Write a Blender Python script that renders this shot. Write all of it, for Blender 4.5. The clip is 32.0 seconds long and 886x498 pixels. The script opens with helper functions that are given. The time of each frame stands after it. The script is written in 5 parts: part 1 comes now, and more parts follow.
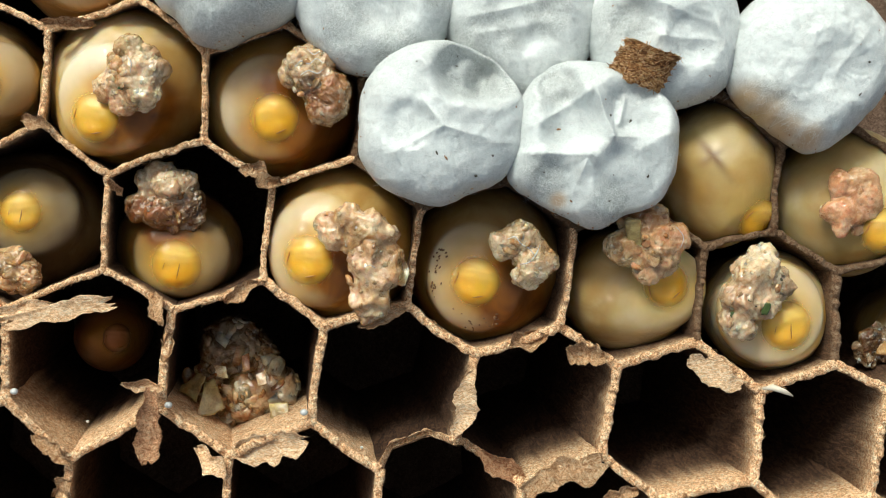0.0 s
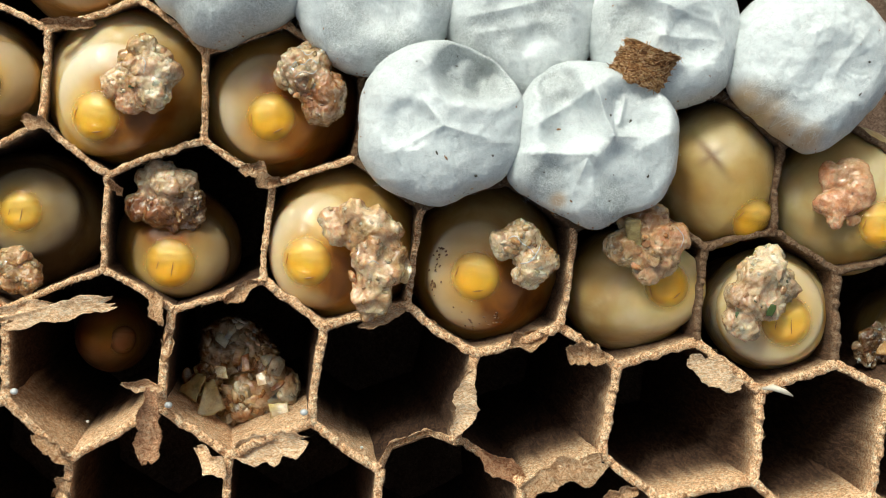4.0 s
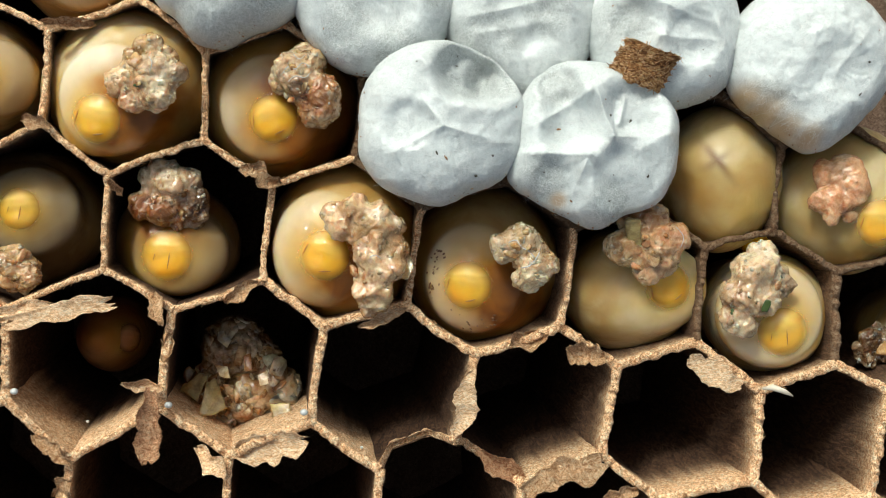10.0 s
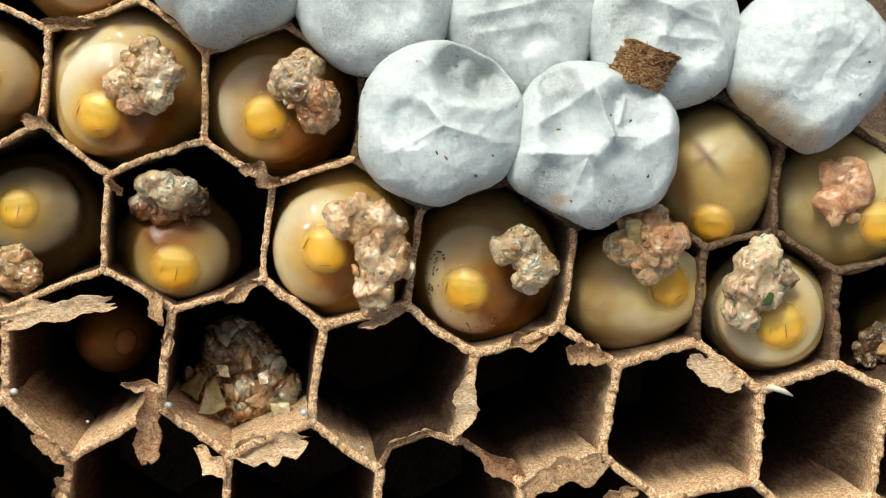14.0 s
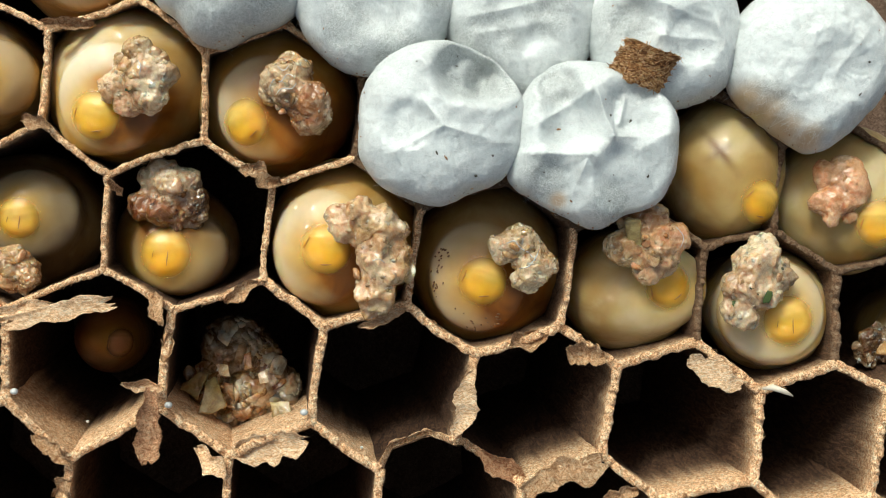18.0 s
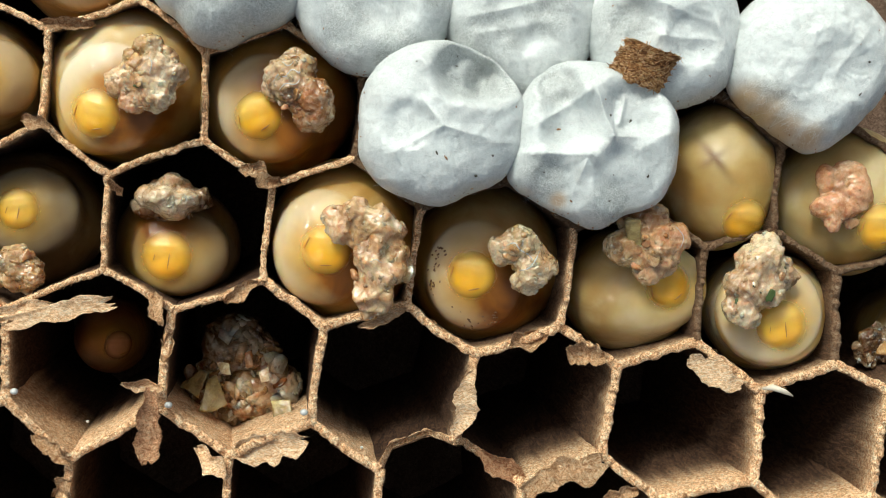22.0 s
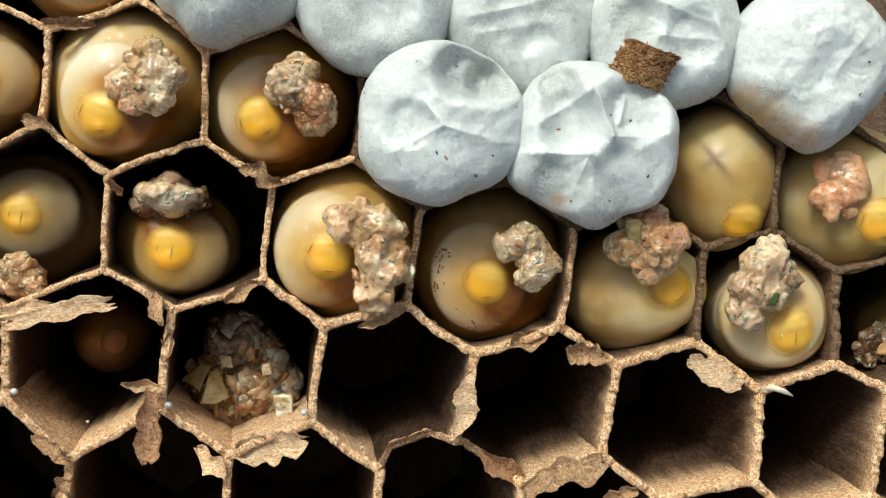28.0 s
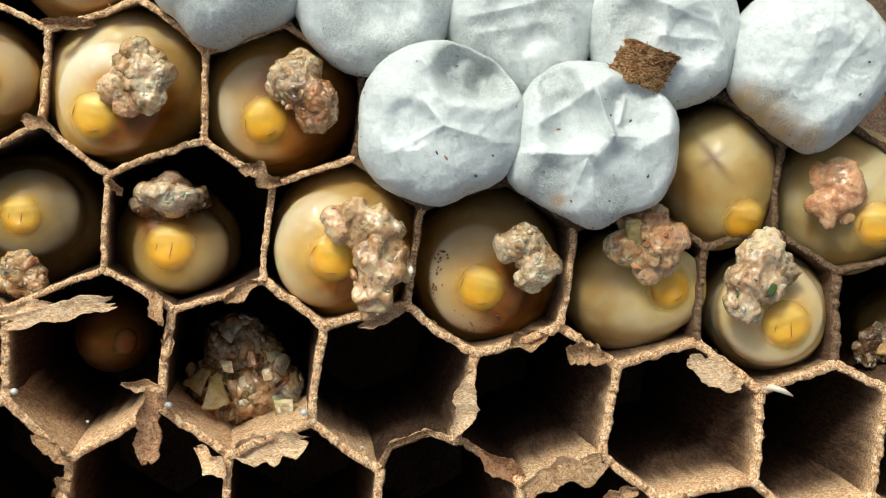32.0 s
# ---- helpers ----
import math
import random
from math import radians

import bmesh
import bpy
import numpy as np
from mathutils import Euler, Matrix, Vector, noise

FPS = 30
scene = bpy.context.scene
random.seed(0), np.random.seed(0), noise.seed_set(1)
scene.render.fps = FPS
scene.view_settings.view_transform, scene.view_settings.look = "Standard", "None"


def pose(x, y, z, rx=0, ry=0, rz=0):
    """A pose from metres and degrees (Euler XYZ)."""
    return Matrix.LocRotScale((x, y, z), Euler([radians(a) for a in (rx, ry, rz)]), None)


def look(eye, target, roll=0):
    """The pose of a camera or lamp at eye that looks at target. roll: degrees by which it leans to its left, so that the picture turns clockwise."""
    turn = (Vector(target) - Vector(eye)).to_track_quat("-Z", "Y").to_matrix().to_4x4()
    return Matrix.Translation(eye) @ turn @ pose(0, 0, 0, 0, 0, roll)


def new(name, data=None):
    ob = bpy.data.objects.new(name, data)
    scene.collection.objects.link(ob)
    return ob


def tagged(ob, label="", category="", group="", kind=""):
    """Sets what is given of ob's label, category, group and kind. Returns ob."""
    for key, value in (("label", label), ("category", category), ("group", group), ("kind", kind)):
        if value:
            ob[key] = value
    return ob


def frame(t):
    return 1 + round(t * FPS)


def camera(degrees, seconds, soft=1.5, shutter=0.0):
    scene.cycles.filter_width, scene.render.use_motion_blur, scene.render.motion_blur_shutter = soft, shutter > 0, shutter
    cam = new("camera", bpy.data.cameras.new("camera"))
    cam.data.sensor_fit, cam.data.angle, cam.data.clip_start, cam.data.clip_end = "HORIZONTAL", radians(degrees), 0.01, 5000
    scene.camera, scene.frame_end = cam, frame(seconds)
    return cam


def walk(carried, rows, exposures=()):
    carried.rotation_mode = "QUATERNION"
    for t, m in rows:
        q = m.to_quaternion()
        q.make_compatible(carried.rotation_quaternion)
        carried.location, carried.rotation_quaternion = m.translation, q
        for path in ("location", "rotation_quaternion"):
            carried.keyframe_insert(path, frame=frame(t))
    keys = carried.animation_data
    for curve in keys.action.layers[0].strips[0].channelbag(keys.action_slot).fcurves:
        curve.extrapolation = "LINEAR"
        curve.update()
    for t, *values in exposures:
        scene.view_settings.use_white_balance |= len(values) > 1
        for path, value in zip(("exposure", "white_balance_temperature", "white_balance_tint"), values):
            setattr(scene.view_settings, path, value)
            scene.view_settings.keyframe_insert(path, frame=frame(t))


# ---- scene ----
# The comb lies with its cells open upwards; the eye hangs 74 mm over its face.
EYE = 0.0742
cam = camera(40, 32.0, 1.1)
walk(cam, [(0, pose(0, 0, EYE)), (32, pose(0, 0, EYE))], [(0, -0.03, 6400, -2), (32, -0.03, 6400, -2)])

# ---- light: soft daylight from above ----
SUN_EL, SUN_AZ = 46.0, 335.0
world = bpy.data.worlds.new("sky")
scene.world = world
world.use_nodes = True
wn = world.node_tree.nodes
sky = wn.new("ShaderNodeTexSky")
sky.sky_type, sky.sun_disc = "NISHITA", False
sky.sun_elevation, sky.sun_rotation = radians(SUN_EL), radians(SUN_AZ)
sky.air_density, sky.dust_density, sky.ozone_density = 0.8, 6.0, 0.6
haze = wn.new("ShaderNodeHueSaturation")         # thin cloud greys the sky
haze.inputs["Saturation"].default_value = 0.65
world.node_tree.links.new(sky.outputs[0], haze.inputs["Color"])
world.node_tree.links.new(haze.outputs[0], wn["Background"].inputs[0])
wn["Background"].inputs[1].default_value = 0.127
sun_data = bpy.data.lights.new("sun", "SUN")
sun_data.energy, sun_data.angle, sun_data.color = 2.2, radians(10), (1.0, 0.97, 0.92)
sun = new("sun", sun_data)
e, a = radians(SUN_EL), radians(SUN_AZ)
sun.matrix_basis = look((math.sin(a) * math.cos(e) * 3, math.cos(a) * math.cos(e) * 3, math.sin(e) * 3), (0, 0, 0))

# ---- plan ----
UNIT = math.tan(radians(20)) / 784
LEAN = Vector((-0.132, 0.079, -1.0))      # the cells lean a little as they go down
DEEP = 0.024                              # depth of the cells


def at(x, y, z=0.0):
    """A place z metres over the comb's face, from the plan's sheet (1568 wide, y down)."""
    s = UNIT * (EYE - z)
    return Vector(((x - 784) * s, (441 - y) * s, z))


def size(n, z=0.0):
    return n * UNIT * (EYE - z)


# ---- materials ----
def material(name):
    m = bpy.data.materials.new(name)
    m.use_nodes = True
    t = m.node_tree
    return m, t, t.nodes["Principled BSDF"]


def node(t, kind, **values):
    n = t.nodes.new(kind)
    for k, v in values.items():
        n.inputs[k.replace("_", " ")].default_value = v
    return n


def coords(t, scale=(1, 1, 1)):
    c = t.nodes.new("ShaderNodeTexCoord")
    m = t.nodes.new("ShaderNodeMapping")
    m.inputs["Scale"].default_value = scale
    t.links.new(c.outputs["Object"], m.inputs["Vector"])
    return m.outputs["Vector"]


def ramp(t, fac, stops):
    r = t.nodes.new("ShaderNodeValToRGB")
    els = r.color_ramp.elements
    while len(els) < len(stops):
        els.new(0.5)
    for el, (p, c) in zip(els, stops):
        el.position, el.color = p, (*c, 1)
    t.links.new(fac, r.inputs["Fac"])
    return r.outputs["Color"]


def grain(t, vec, scale, detail=6.0, rough=0.6, distort=0.0):
    n = node(t, "ShaderNodeTexNoise", Scale=scale, Detail=detail, Roughness=rough, Distortion=distort)
    t.links.new(vec, n.inputs["Vector"])
    return n.outputs["Fac"]


def mix(t, fac, a, b, blend="MIX"):
    n = t.nodes.new("ShaderNodeMix")
    n.data_type, n.blend_type = "RGBA", blend
    for socket, v in (("Factor", fac), ("A", a), ("B", b)):
        i = next(s for s in n.inputs if s.name == socket and s.type == ("VALUE" if socket == "Factor" else "RGBA"))
        if hasattr(v, "links"):
            t.links.new(v, i)
        else:
            i.default_value = v if socket == "Factor" else (*v, 1)
    return next(s for s in n.outputs if s.type == "RGBA")


def bump(t, b, height, strength, distance):
    n = node(t, "ShaderNodeBump", Strength=strength, Distance=distance)
    t.links.new(height, n.inputs["Height"])
    if b.inputs["Normal"].links:
        t.links.new(b.inputs["Normal"].links[0].from_socket, n.inputs["Normal"])
    t.links.new(n.outputs["Normal"], b.inputs["Normal"])


def gloss(t, b, height, strength, distance):
    """Uneven wet film: the coat has a relief of its own."""
    n = node(t, "ShaderNodeBump", Strength=strength, Distance=distance)
    t.links.new(height, n.inputs["Height"])
    t.links.new(n.outputs["Normal"], b.inputs["Coat Normal"])


def tone(t, amount):
    """A lightness that differs from piece to piece."""
    o = t.nodes.new("ShaderNodeObjectInfo")
    m = node(t, "ShaderNodeMapRange", To_Min=1 - amount, To_Max=1 + amount)
    t.links.new(o.outputs["Random"], m.inputs["Value"])
    return m.outputs["Result"]


def paper(name, dark, mid, light, scale=(1, 1, 1), relief=1.0, spread=0.45):
    """Wasp paper: chewed wood fibre in fine layers."""
    m, t, b = material(name)
    v = coords(t, scale)
    fibre = grain(t, v, 7000, 4, 0.7, 1.2)
    shred = grain(t, v, 2200, 5, 0.65, 2.5)
    patch = grain(t, v, 240, 5, 0.6)
    c = ramp(t, shred, [(0.36, dark), (0.5, mid), (0.62, light)])
    fb = ramp(t, fibre, [(0.40, (0.40, 0.33, 0.29)), (0.56, (1.12, 1.1, 1.08))])
    fb = mix(t, spread, fb, (1.0, 1.0, 1.0))
    p = ramp(t, patch, [(0.38, (0.60, 0.54, 0.50)), (0.60, (1.0, 1.0, 1.0))])
    c = mix(t, 0.85, c, fb, "MULTIPLY")
    c = mix(t, 0.8 - spread, c, p, "MULTIPLY")
    t.links.new(mix(t, 1.0, c, tone(t, 0.12), "MULTIPLY"), b.inputs["Base Color"])
    b.inputs["Roughness"].default_value = 0.85
    b.inputs["Specular IOR Level"].default_value = 0.25
    bump(t, b, fibre, 1.0 * relief, 0.00016)
    bump(t, b, shred, 0.9 * relief, 0.00022)
    return m


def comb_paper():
    """Cell walls: dark paper that turns to pale new pulp at the rim; inner shade and sunlit band are in the colour."""
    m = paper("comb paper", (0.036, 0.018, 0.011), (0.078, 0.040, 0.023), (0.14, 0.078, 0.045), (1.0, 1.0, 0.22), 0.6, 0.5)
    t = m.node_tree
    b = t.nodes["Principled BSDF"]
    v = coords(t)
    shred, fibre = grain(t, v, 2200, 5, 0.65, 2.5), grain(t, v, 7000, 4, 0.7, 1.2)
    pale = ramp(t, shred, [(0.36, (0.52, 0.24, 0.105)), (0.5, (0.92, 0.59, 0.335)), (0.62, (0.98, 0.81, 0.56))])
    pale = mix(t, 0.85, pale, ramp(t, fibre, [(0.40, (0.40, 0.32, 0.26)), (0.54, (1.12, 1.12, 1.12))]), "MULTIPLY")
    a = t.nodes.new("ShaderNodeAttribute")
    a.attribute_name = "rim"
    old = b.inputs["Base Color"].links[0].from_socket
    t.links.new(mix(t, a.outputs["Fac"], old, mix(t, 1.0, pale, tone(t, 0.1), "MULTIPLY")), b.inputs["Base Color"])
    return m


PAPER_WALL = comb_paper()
PAPER_RIM = paper("rim paper", (0.48, 0.23, 0.10), (0.81, 0.50, 0.275), (0.94, 0.71, 0.46))
PAPER_FLAKE = paper("torn paper", (0.60, 0.34, 0.17), (0.90, 0.62, 0.38), (0.97, 0.82, 0.60), (0.7, 1.6, 1), 0.6, 0.35)
PAPER_RED = paper("reddish torn paper", (0.40, 0.155, 0.07), (0.73, 0.38, 0.20), (0.88, 0.59, 0.36))
PAPER_DARK = paper("brown scrap paper", (0.13, 0.045, 0.015), (0.56, 0.27, 0.10), (0.93, 0.68, 0.36), (0.8, 1.5, 1.2), 1.0, 0.1)
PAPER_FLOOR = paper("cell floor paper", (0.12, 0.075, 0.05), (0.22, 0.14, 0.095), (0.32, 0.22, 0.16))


def silk():
    """Felted white silk, in places so thin that the dark below greys it."""
    m, t, b = material("white cocoon silk")
    v = coords(t)
    fine = grain(t, v, 6500, 6, 0.75, 2.5)
    wool = grain(t, v, 1300, 6, 0.7, 1.6)
    patch = grain(t, v, 230, 4, 0.55)
    wisp = grain(t, coords(t, (1.0, 2.6, 1.6)), 2600, 6, 0.75, 4.0)
    c = ramp(t, wool, [(0.40, (0.70, 0.735, 0.735)), (0.5, (0.765, 0.805, 0.805)), (0.60, (0.825, 0.865, 0.865))])
    c = mix(t, 0.8, c, ramp(t, wisp, [(0.38, (0.72, 0.72, 0.71)), (0.47, (0.97, 0.97, 0.97)), (0.60, (1.03, 1.03, 1.03))]), "MULTIPLY")
    weave = grain(t, v, 3600, 5, 0.75, 6.0)
    net = ramp(t, weave, [(0.38, (0.30, 0.31, 0.29)), (0.58, (1.0, 1.0, 1.0))])
    thin = ramp(t, patch, [(0.42, (0.10, 0.10, 0.10)), (0.66, (0.85, 0.85, 0.85))])
    a = t.nodes.new("ShaderNodeAttribute")
    a.attribute_name = "thin"
    amount = t.nodes.new("ShaderNodeMath")
    amount.operation, amount.use_clamp = "MAXIMUM", True
    half = node(t, "ShaderNodeMath")
    half.operation = "MULTIPLY"
    half.inputs[1].default_value = 0.25
    t.links.new(thin, half.inputs[0])
    t.links.new(half.outputs[0], amount.inputs[0])
    t.links.new(a.outputs["Fac"], amount.inputs[1])
    c = mix(t, amount.outputs[0], c, mix(t, 1.0, c, net, "MULTIPLY"))
    stain = grain(t, v, 120, 3, 0.5)
    c = mix(t, ramp(t, stain, [(0.62, (0, 0, 0)), (0.80, (0.35, 0.35, 0.35))]), c, (0.62, 0.54, 0.38))
    w = t.nodes.new("ShaderNodeAttribute")
    w.attribute_name = "beige"
    c = mix(t, w.outputs["Fac"], c, mix(t, 0.75, c, (0.62, 0.38, 0.15)))
    t.links.new(c, b.inputs["Base Color"])
    b.inputs["Roughness"].default_value = 0.42
    b.inputs["Specular IOR Level"].default_value = 0.85
    b.inputs["Subsurface Weight"].default_value = 0.35
    b.inputs["Subsurface Radius"].default_value = (1, 1, 1)
    b.inputs["Subsurface Scale"].default_value = 0.0011
    bump(t, b, fine, 0.4, 0.00009)
    bump(t, b, wool, 0.4, 0.00014)
    bump(t, b, wisp, 0.5, 0.00007)
    return m


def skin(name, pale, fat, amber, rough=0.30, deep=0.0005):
    """Larval skin: clear, wet, with white fat bodies showing through; amber near the head; flank shade is in the base
    colour.
    """
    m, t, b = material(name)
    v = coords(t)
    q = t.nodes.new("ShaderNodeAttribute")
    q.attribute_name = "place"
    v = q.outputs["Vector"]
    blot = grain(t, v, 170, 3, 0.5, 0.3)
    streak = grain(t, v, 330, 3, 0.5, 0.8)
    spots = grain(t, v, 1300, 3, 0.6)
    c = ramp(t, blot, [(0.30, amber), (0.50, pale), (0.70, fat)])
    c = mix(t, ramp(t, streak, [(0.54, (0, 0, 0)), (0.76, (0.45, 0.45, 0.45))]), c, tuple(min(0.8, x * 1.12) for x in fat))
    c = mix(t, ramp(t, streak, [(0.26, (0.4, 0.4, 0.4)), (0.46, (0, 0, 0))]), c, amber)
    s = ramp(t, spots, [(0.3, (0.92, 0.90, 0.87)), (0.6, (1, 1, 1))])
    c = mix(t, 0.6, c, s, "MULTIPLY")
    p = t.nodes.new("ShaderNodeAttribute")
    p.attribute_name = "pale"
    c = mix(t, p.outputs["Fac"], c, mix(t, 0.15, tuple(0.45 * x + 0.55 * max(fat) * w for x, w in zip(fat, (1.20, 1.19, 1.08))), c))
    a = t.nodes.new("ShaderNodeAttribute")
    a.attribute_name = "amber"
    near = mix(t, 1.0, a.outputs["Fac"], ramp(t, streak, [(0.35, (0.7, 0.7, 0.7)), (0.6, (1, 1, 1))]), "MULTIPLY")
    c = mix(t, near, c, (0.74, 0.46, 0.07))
    j = t.nodes.new("ShaderNodeAttribute")
    j.attribute_name = "juice"
    deep_tea = ramp(t, streak, [(0.34, (0.20, 0.058, 0.004)), (0.56, (0.42, 0.15, 0.010))])
    c = mix(t, j.outputs["Fac"], c, deep_tea)
    g = t.nodes.new("ShaderNodeAttribute")
    g.attribute_name = "gut"
    c = mix(t, g.outputs["Fac"], c, (0.15, 0.06, 0.02))
    t.links.new(c, b.inputs["Base Color"])
    b.inputs["Roughness"].default_value = rough
    b.inputs["Subsurface Weight"].default_value = 1.0
    b.inputs["Subsurface Radius"].default_value = (0.9, 0.65, 0.35)
    b.inputs["Subsurface Scale"].default_value = deep
    b.inputs["Specular IOR Level"].default_value = 0.1
    b.inputs["Coat Weight"].default_value = 0.5
    b.inputs["Coat Roughness"].default_value = 0.06
    bump(t, b, blot, 0.22, 0.0003)
    bump(t, b, spots, 0.10, 0.0001)
    gloss(t, b, grain(t, v, 520, 2.5, 0.5, 1.8), 0.9, 0.0004)
    return m


def mash(name, dark=None, mid=None, light=None, wet=0.2):
    """Chewed prey: a wet mix of shreds of several tones; with no tones given, the mesh carries them."""
    m, t, b = material(name)
    v = coords(t)
    if mid is None:
        q = t.nodes.new("ShaderNodeAttribute")
        q.attribute_name = "meat"
        mid = q.outputs["Vector"]
        dark = mix(t, 1.0, mid, (0.62, 0.50, 0.41), "MULTIPLY")
        light = mix(t, 0.5, mid, (0.84, 0.72, 0.53))
        bright = light
    else:
        bright = tuple(min(0.85, x * 1.15) for x in light)
    big = grain(t, v, 380, 5, 0.65, 0.8)
    fine = grain(t, v, 3000, 5, 0.7, 0.8)

    def tones(fac, lo, hi):
        first = ramp(t, fac, [(lo, (0, 0, 0)), (0.5, (1, 1, 1))])
        last = ramp(t, fac, [(0.5, (0, 0, 0)), (hi, (1, 1, 1))])
        return mix(t, last, mix(t, first, dark, mid), light)

    c = tones(big, 0.38, 0.61)
    cells = node(t, "ShaderNodeTexVoronoi", Scale=1700.0, Randomness=1.0)
    w = t.nodes.new("ShaderNodeVectorMath")
    w.operation = "ADD"
    g = node(t, "ShaderNodeTexNoise", Scale=1500.0, Detail=3.0)
    h = t.nodes.new("ShaderNodeVectorMath")
    h.operation = "SCALE"
    h.inputs["Scale"].default_value = 0.0007
    t.links.new(v, g.inputs["Vector"])
    t.links.new(g.outputs["Color"], h.inputs[0])
    t.links.new(v, w.inputs[0])
    t.links.new(h.outputs[0], w.inputs[1])
    t.links.new(w.outputs[0], cells.inputs["Vector"])
    bits = tones(cells.outputs["Color"], 0.15, 0.85)
    c = mix(t, 0.22, c, bits)
    hue = grain(t, v, 800, 4, 0.6, 2.0)
    c = mix(t, 0.5, c, ramp(t, hue, [(0.36, (1.05, 0.72, 0.56)), (0.50, (1.0, 1.0, 0.98)), (0.64, (1.03, 1.0, 0.95))]), "MULTIPLY")
    white = grain(t, v, 1300, 5, 0.65, 3.0)
    c = mix(t, ramp(t, white, [(0.56, (0, 0, 0)), (0.66, (0.4, 0.4, 0.4))]), c, bright)
    s = ramp(t, fine, [(0.4, (0.68, 0.61, 0.55)), (0.57, (1.05, 1.05, 1.05))])
    c = mix(t, 0.5, c, s, "MULTIPLY")
    t.links.new(mix(t, 1.0, c, tone(t, 0.12), "MULTIPLY"), b.inputs["Base Color"])
    b.inputs["Roughness"].default_value = wet
    b.inputs["Coat Weight"].default_value = 0.6
    b.inputs["Coat Roughness"].default_value = 0.06
    b.inputs["Subsurface Weight"].default_value = 0.95
    b.inputs["Subsurface Radius"].default_value = (1, 0.68, 0.42)
    b.inputs["Subsurface Scale"].default_value = 0.0006
    bump(t, b, fine, 0.15, 0.00008)
    bump(t, b, white, 0.2, 0.00015)
    gloss(t, b, grain(t, v, 1900, 2.5, 0.5, 1.5), 0.8, 0.00016)
    return m


def plain(name, colour, rough=0.5, coat=0.0, grainy=0.15):
    m, t, b = material(name)
    n = grain(t, coords(t), 900, 4)
    lo = tuple(x * (1 - grainy) for x in colour)
    hi = tuple(min(1, x * (1 + grainy)) for x in colour)
    t.links.new(ramp(t, n, [(0.3, lo), (0.7, hi)]), b.inputs["Base Color"])
    b.inputs["Roughness"].default_value = rough
    b.inputs["Coat Weight"].default_value = coat
    bump(t, b, n, 0.2, 0.0001)
    return m


def capsule(name, top, mid, low, margin):
    """Head skin: pale yellow at the crown, orange towards the mouth, clear where it runs out into the neck."""
    m = skin(name, mid, top, low, 0.25, 0.0003)
    t = m.node_tree
    b = t.nodes["Principled BSDF"]
    c = t.nodes.new("ShaderNodeTexCoord")
    x = t.nodes.new("ShaderNodeSeparateXYZ")
    t.links.new(c.outputs["Object"], x.inputs[0])
    r = node(t, "ShaderNodeMapRange", From_Min=-0.0016, From_Max=0.0012)
    t.links.new(x.outputs["Y"], r.inputs["Value"])
    old = b.inputs["Base Color"].links[0].from_socket
    t.links.new(mix(t, 0.65, old, ramp(t, r.outputs["Result"], [(0.1, low), (0.5, mid), (0.95, top)])), b.inputs["Base Color"])
    gloss(t, b, grain(t, coords(t, (0.6, 1.5, 1.0)), 1100, 3.0, 0.55, 1.8), 0.9, 0.00035)
    b.inputs["Coat Weight"].default_value = 1.0
    e = t.nodes.new("ShaderNodeAttribute")
    e.attribute_name = "margin"
    old = b.inputs["Base Color"].links[0].from_socket
    t.links.new(mix(t, e.outputs["Fac"], old, margin), b.inputs["Base Color"])
    clear = node(t, "ShaderNodeMapRange", From_Min=0.0, From_Max=1.0, To_Min=1.0, To_Max=0.0)
    clear.interpolation_type = "SMOOTHSTEP"
    t.links.new(e.outputs["Fac"], clear.inputs["Value"])
    t.links.new(clear.outputs["Result"], b.inputs["Alpha"])
    return m


SILK = silk()
THREAD = plain("silk thread", (0.92, 0.93, 0.92), 0.4)
# tones kept dark off the front lobe, so the flanks' shade is coloured in
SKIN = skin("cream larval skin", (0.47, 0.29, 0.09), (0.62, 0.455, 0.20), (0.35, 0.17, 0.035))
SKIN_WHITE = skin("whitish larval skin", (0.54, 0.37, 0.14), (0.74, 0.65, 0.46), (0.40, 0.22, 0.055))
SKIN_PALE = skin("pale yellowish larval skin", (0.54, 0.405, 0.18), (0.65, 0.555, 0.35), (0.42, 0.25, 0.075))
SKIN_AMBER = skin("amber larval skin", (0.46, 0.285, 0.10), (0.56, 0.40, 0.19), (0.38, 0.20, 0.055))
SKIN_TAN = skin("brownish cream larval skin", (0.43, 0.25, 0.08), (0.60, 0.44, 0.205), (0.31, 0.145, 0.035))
# redder skin for the larva far down, its dimness put into the colour
SKIN_DEEP = skin("dimmed reddish brown larval skin", (0.44, 0.18, 0.075), (0.56, 0.27, 0.13), (0.30, 0.11, 0.04), 0.6)
# darker skin for larvae down in their cells, with the cell's shade included
SKIN_SHADED = skin("shaded larval skin", (0.21, 0.13, 0.05), (0.34, 0.26, 0.145), (0.13, 0.068, 0.022))
HEAD = capsule("yellow head capsule", (0.84, 0.64, 0.22), (0.84, 0.48, 0.03), (0.78, 0.36, 0.01), (0.76, 0.43, 0.05))
# head dimmed by colour to match the larva far down
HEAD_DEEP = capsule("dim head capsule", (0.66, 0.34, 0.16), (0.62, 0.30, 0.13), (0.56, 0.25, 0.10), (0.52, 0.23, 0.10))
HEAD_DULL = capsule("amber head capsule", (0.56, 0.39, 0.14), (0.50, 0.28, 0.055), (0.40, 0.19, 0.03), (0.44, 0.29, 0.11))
JAW = plain("brown jaw", (0.44, 0.18, 0.02), 0.3, 0.5)
DARK = plain("dark grime", (0.06, 0.05, 0.035), 0.4)
MASH_PINK = mash("pinkish chewed meat", (0.27, 0.115, 0.045), (0.58, 0.35, 0.18), (0.80, 0.62, 0.41))
